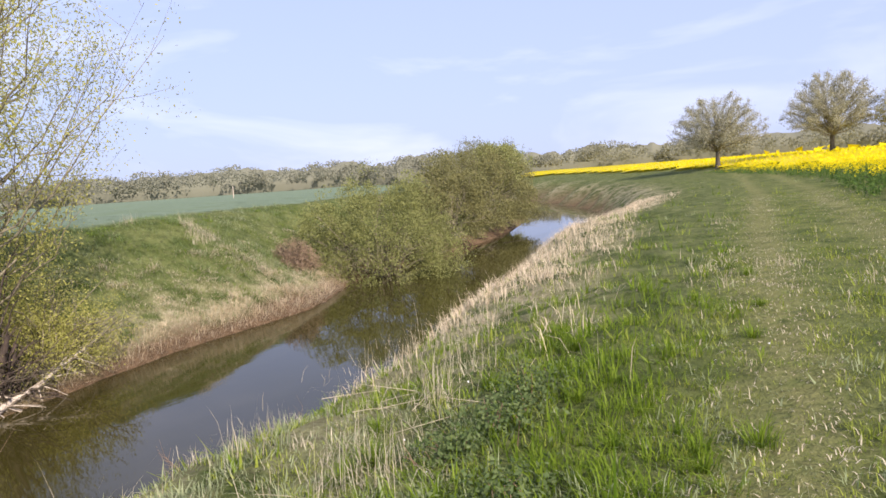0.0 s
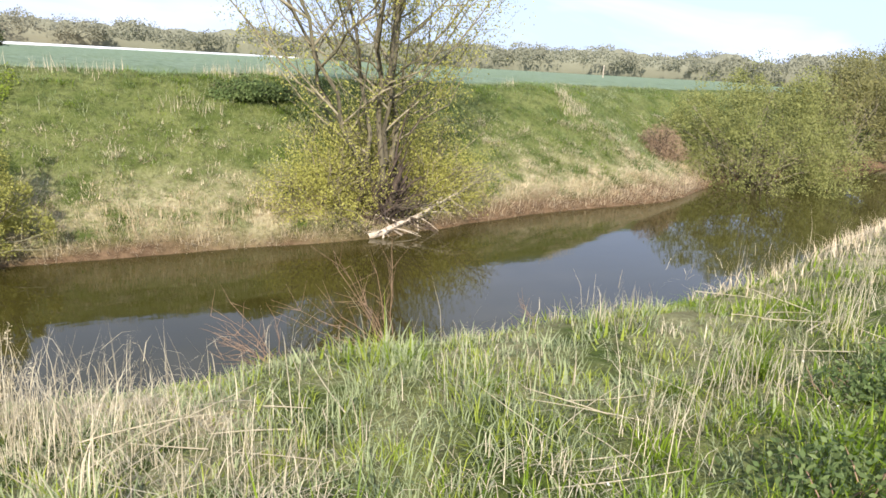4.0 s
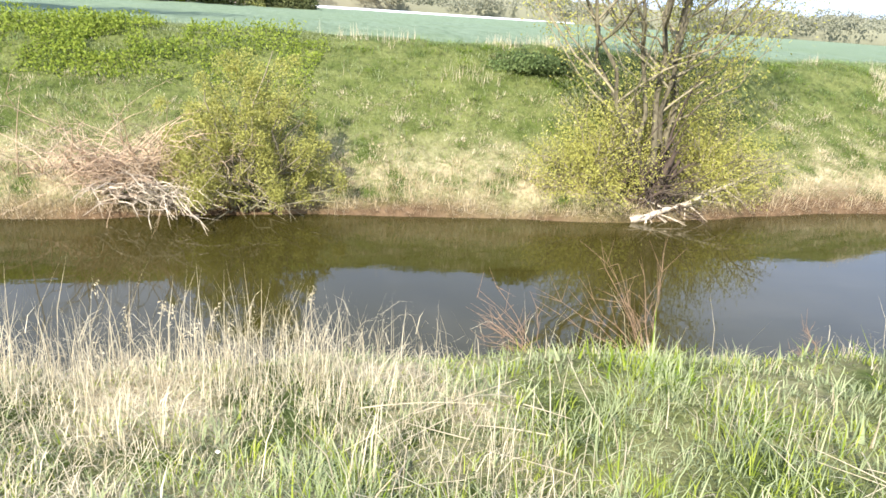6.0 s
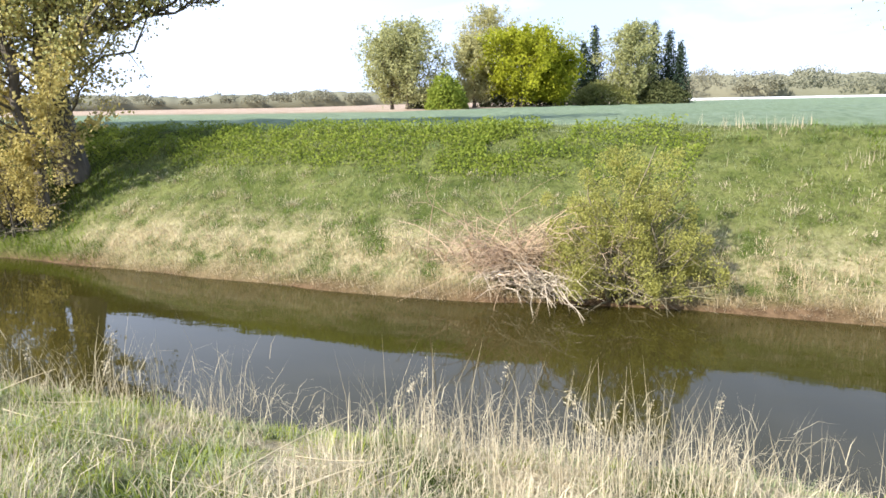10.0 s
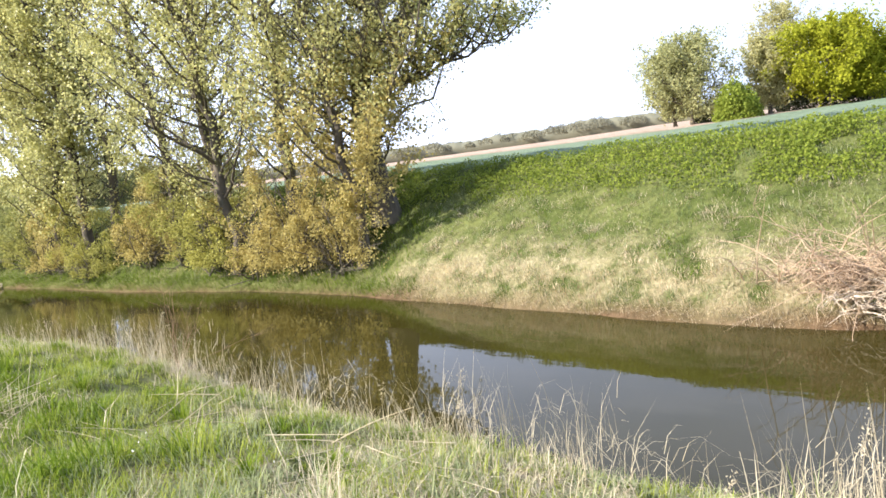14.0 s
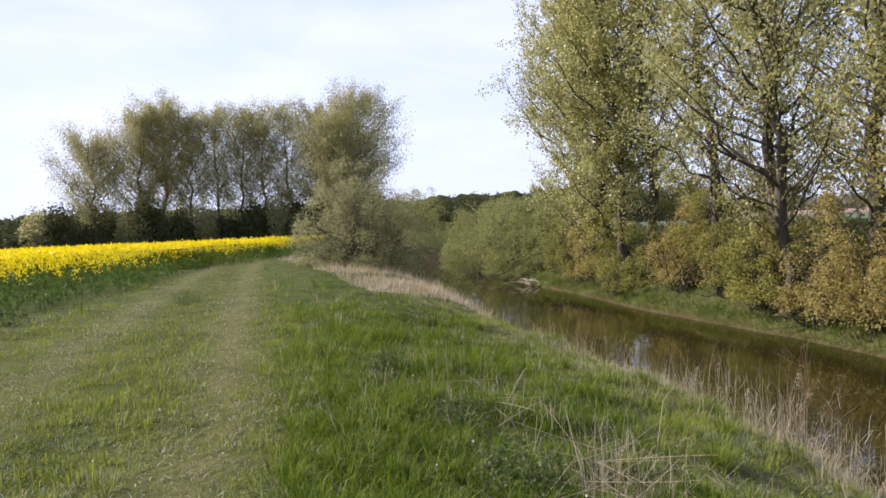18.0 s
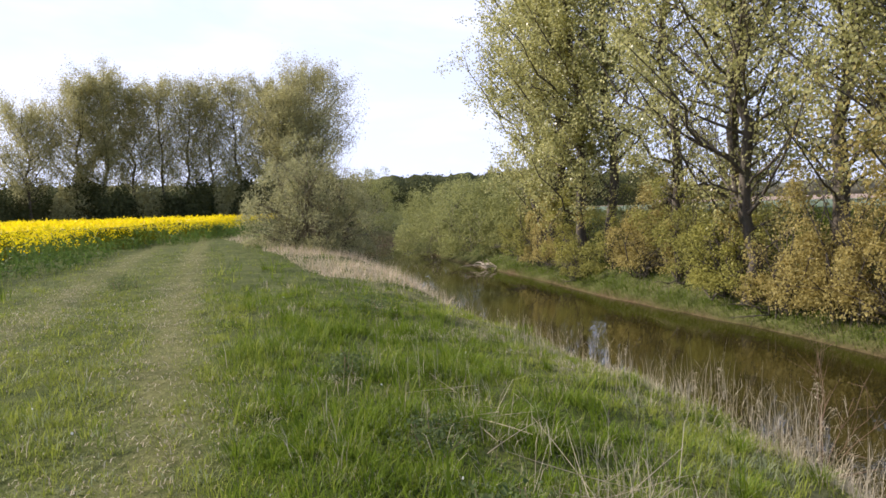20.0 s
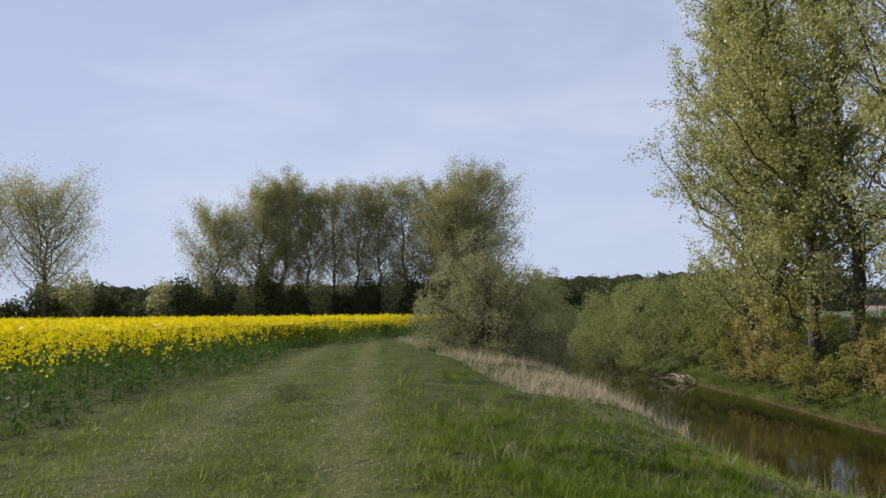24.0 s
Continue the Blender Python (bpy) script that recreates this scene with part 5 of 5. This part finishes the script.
bare_bush(2.75, 5.4, 14, 0.95, (-0.5, 0.5), 61)
bare_bush(1.75, 5.3, 12, 0.75, (-1.0, 0.4), 62)
bare_bush(4.65, 5.6, 8, 0.5, (-0.6, 0.3), 63)
bare_bush(7.45, 6.6, 12, 0.7, (-0.8, 0.3), 64)
bare_bush(-9.50, 5.3, 8, 1.15, (0.1, 0.15), 65)

# dark weeds in the grass of the near bank
for k, (x, y, a, h) in enumerate([(4.95, 2.01, 0.35, 0.22), (4.34, 2.01, 0.35, 0.2), (3.86, 2.14, 0.25, 0.16), (3.24, 1.48, 0.3, 0.2), (2.66, 1.68, 0.3, 0.2), (-9.5, 2.0, 0.35, 0.2), (-8.1, 2.1, 0.4, 0.24), (-11.5, 1.6, 0.3, 0.2), (-16, 2.4, 0.5, 0.25), (-27, 2.0, 0.6, 0.35), (-20.8, -2.3, 0.55, 0.3)]):
    r = np.random.default_rng(700 + k)
    ob = root("weed_clump", on_land(x, y), "dark green leafy weeds in the grass", "weed", "weed clumps of the near bank")
    n = 700
    at = np.stack([r.normal(0, a * 0.6, n), r.normal(0, a * 0.45, n), r.uniform(0.02, 1, n) * h], 1)
    tagged(part("leaves", leaves("leaves", at, 0.045, 0.022, M_BRAMBLE, 0.2, 720 + k), ob), kind="stuff")
    for i in range(7):
        w = Wood()
        o = np.array([r.normal(0, a * 0.4), r.normal(0, a * 0.3), -0.03])
        tip = o + [r.normal(0, 0.08), r.normal(0, 0.08), h * r.uniform(0.8, 1.3)]
        w.limb(bezier(o, (o + tip) / 2 + [0.02, 0, 0.03], tip, 4), np.array([0.005, 0.004, 0.003, 0.0015]), 4)
        part("stem", w.mesh("stem", M_REDSTEM), ob)
x, y = along_track(260, 9, 88)
near = bank(x, y)[1]
ok = (near > 3) & (near < 11)
x, y = x[ok], y[ok]
tagged(new("small_flowers", leaves("small_flowers", np.stack([x, y, land(x, y) + 0.12], 1), 0.022, 0.02, M_DAISY, 0, 89)), "tiny white flowers scattered in the grass", "flowers", kind="stuff")

# ---- far bank cover ----
r = np.random.default_rng(71)
x, y = along_bank(20000, 0.35, 6.2, -44, 26, True, 72)
x, y = np.repeat(x, 10) + r.normal(0, 0.07, 200000), np.repeat(y, 10) + r.normal(0, 0.07, 200000)
far = bank(x, y)[0]
ok = (far > 0.3) & (far < 6.2)
x, y, far = x[ok], y[ok], far[ok]
dry = 0.45 * fbm(x * 0.55, y * 0.8, 73) + 0.55 * fbm(x * 1.7, y * 2.2, 173)
pick = r.uniform(0, 1, len(x))
straw = pick < np.clip((dry - 0.42) * 4.5, 0.02, 0.8) * np.clip(1.25 - np.abs(far - 1.1) / 2.0, 0.06, 1) * (1 - 0.8 * np.clip((-13 - x) / 4, 0, 1))
lush = ~straw & (fbm(x * 0.35, y * 0.35, 74) > 0.56)
pale = ~straw & ~lush
tall = 0.19 * (0.25 + 1.4 * fbm(x * 1.9, y * 1.9, 75) ** 1.4)
turf("far_dry_grass", x[straw], y[straw], tall[straw], 0.0135, M_STRAW, "pale dry grass patches of the far bank", 76, 2.2)
turf("far_green_grass", x[lush], y[lush], tall[lush], 0.0145, M_MEADOW, "green grass of the far bank", 77, 1.9)
turf("far_pale_grass", x[pale], y[pale], tall[pale], 0.0145, M_SAGE, "greyish green grass of the far bank", 78, 2.0)
# bleached cushions and dark fresh clumps that stand out of the slope
for count, lo, hi, per, size, wide, tall, material, what, kind, sd in [
    (620, 0.4, 3.4, 90, 0.10, 0.016, 0.13, M_STRAW, "bleached cushions of dead grass on the far bank", "far_straw_cushions", 611),
    (260, 0.3, 1.8, 90, 0.13, 0.016, 0.15, M_TAN, "tan cushions of dead grass on the far bank", "far_tan_cushions", 615),
    (420, 0.9, 5.4, 90, 0.13, 0.016, 0.14, M_LUSH, "dark fresh grass clumps on the far bank", "far_fresh_clumps", 621),
]:
    r = np.random.default_rng(sd)
    x, y = along_bank(count, lo, hi, -15, 26, True, sd + 1)
    spread = np.repeat(size * r.uniform(0.5, 1.5, count), per)
    tuftness = np.repeat(r.uniform(0.6, 1.3, count), per)
    out = r.normal(0, 1, (count * per, 2))
    x, y = np.repeat(x, per) + out[:, 0] * spread * 1.5, np.repeat(y, per) + out[:, 1] * spread * 0.8
    turf(kind, x, y, tall * tuftness, wide, material, what, sd + 2, 2.0, way=np.append(out * 0.8, np.zeros((count * per, 1)), 1))
# dead grass that hangs over the water's edge
x, y = along_bank(30000, 0.1, 1.1, -44, 32, True, 79)
ok = fbm(x * 0.8, y * 0.8, 80) > 0.33 + 0.3 * (x < -15)
turf("overhanging_grass", x[ok], y[ok], 0.08 + 0.32 * fbm(x[ok] * 1.3, y[ok] * 1.3, 180), 0.0125, M_TAN, "tan dead grass hanging over the far water's edge", 81, 1.5, way=np.array([[0.0, -1.4, 0]]))
# both strips below use a darker blade colour in place of the poplars' shade
x, y = along_bank(16000, 0.3, 3.2, -44, -14, True, 580)
turf("shade_toned_grass", x, y, 0.26, 0.018, M_LUSH, "green grass under the poplars, toned dark for their shade", 581, 0.9)
x, y = along_bank(7000, 0.08, 0.7, -46, -13, True, 583)
turf("hanging_bank_grass", x, y, 0.27, 0.02, M_LUSH, "green grass hanging over the water, toned dark for the shade of the poplars", 584, 1.5, way=np.array([[0.0, -1.4, 0]]))
x, y = along_bank(7000, 0.02, 0.4, -15, 31, True, 585)
ok = fbm(x * 1.1, y * 1.1, 586) > 0.34
turf("bank_fringe", x[ok], y[ok], 0.05 + 0.3 * fbm(x[ok] * 1.6, y[ok] * 1.6, 588), 0.0115, M_STRAW, "brown dead grass fringe at the far water's edge", 587, 1.9, way=np.array([[0.0, -1.6, 0]]))
# nettles near the top of the bank
x, y = along_bank(66000, 2.6, 6.0, -30, 2, True, 82)
far = bank(x, y)[0]
ok = (far > 2.5 + 1.3 * fbm(x * 0.6, y * 0.6, 83) + r.uniform(-0.1, 0.9, len(x)) ** 2) & (fbm(x * 1.3, y * 1.3, 183) > 0.34) & (far < 5.9) & (x < 1 - 1.5 * fbm(x * 0.7, y * 0.7, 84))
x, y = x[ok], y[ok]
at = np.stack([x, y, land(x, y) + r.uniform(0.02, 0.24, len(x)) * (0.3 + 1.3 * fbm(x * 1.6, y * 1.6, 85))], 1)
tagged(new("nettle_bed", leaves("nettle_bed", at, 0.075, 0.05, M_NETTLE, 0.3, 86)), "fresh yellow-green nettles near the top of the bank", "nettles", kind="stuff")
# dead stalks along the top
x, y = along_bank(7000, 3.6, 6.0, -20, 22, True, 87)
ok = (x > -1) & (fbm(x * 0.6, y * 0.6, 88) > 0.58)
turf("bank_top_stalks", x[ok], y[ok], 0.34, 0.014, M_STRAW, "dead stalks along the top of the far bank", 90, 0.4)


def fallen_stalks(x, y, n, length, spread, seed, label):
    """Long dead stalks lying across one another."""
    r = np.random.default_rng(seed)
    ob = root("stalk_heap", on_land(x, y), label, "dry stalks", "heaps of dead stalks")
    for i in range(n):
        w = Wood()
        az, up = r.uniform(0, 6.28), min(abs(r.normal(0.18, 0.25)), 0.42)
        ln = length * r.uniform(0.55, 1.2)
        d = np.array([math.cos(az), math.sin(az), 0])
        o = np.append(r.normal(0, spread, 2), 0.03) - d * ln * 0.35
        tip = o + d * ln + [0, 0, ln * up]
        p = bezier(o, (o + tip) / 2 + [0, 0, 0.05 * ln * r.uniform(-0.4, 1)] + r.normal(0, 0.04 * ln, 3) * [1, 1, 0.3], tip, 7)
        w.limb(p, np.linspace(0.0042, 0.0015, 7) * r.uniform(0.7, 1.1), 5)
        part("stalk", w.mesh("stalk", M_STRAW), ob)


fallen_stalks(-8.2, 2.7, 26, 0.95, 0.3, 801, "heap of long bleached fallen stalks")
fallen_stalks(-9.7, 2.3, 6, 0.8, 0.25, 802, "few long bleached fallen stalks")
fallen_stalks(-10.9, 2.4, 5, 0.8, 0.2, 803, "few long bleached leaning stalks")
fallen_stalks(-1.9, 3.3, 24, 0.9, 0.3, 804, "bundle of pale fallen stalks")
fallen_stalks(4.9, 3.0, 14, 0.6, 0.35, 805, "dry stalks lying in dark weeds")
fallen_stalks(2.4, 2.6, 12, 0.6, 0.3, 806, "dry stalks lying in the grass")
fallen_stalks(0.6, 3.3, 22, 0.6, 0.35, 807, "trampled dry stalks by the bank")
fallen_stalks(-4.6, 3.6, 20, 0.7, 0.4, 808, "pale dry stalks across the grass")
fallen_stalks(-6.6, 3.6, 16, 0.7, 0.4, 809, "pale dry stalks across the grass")
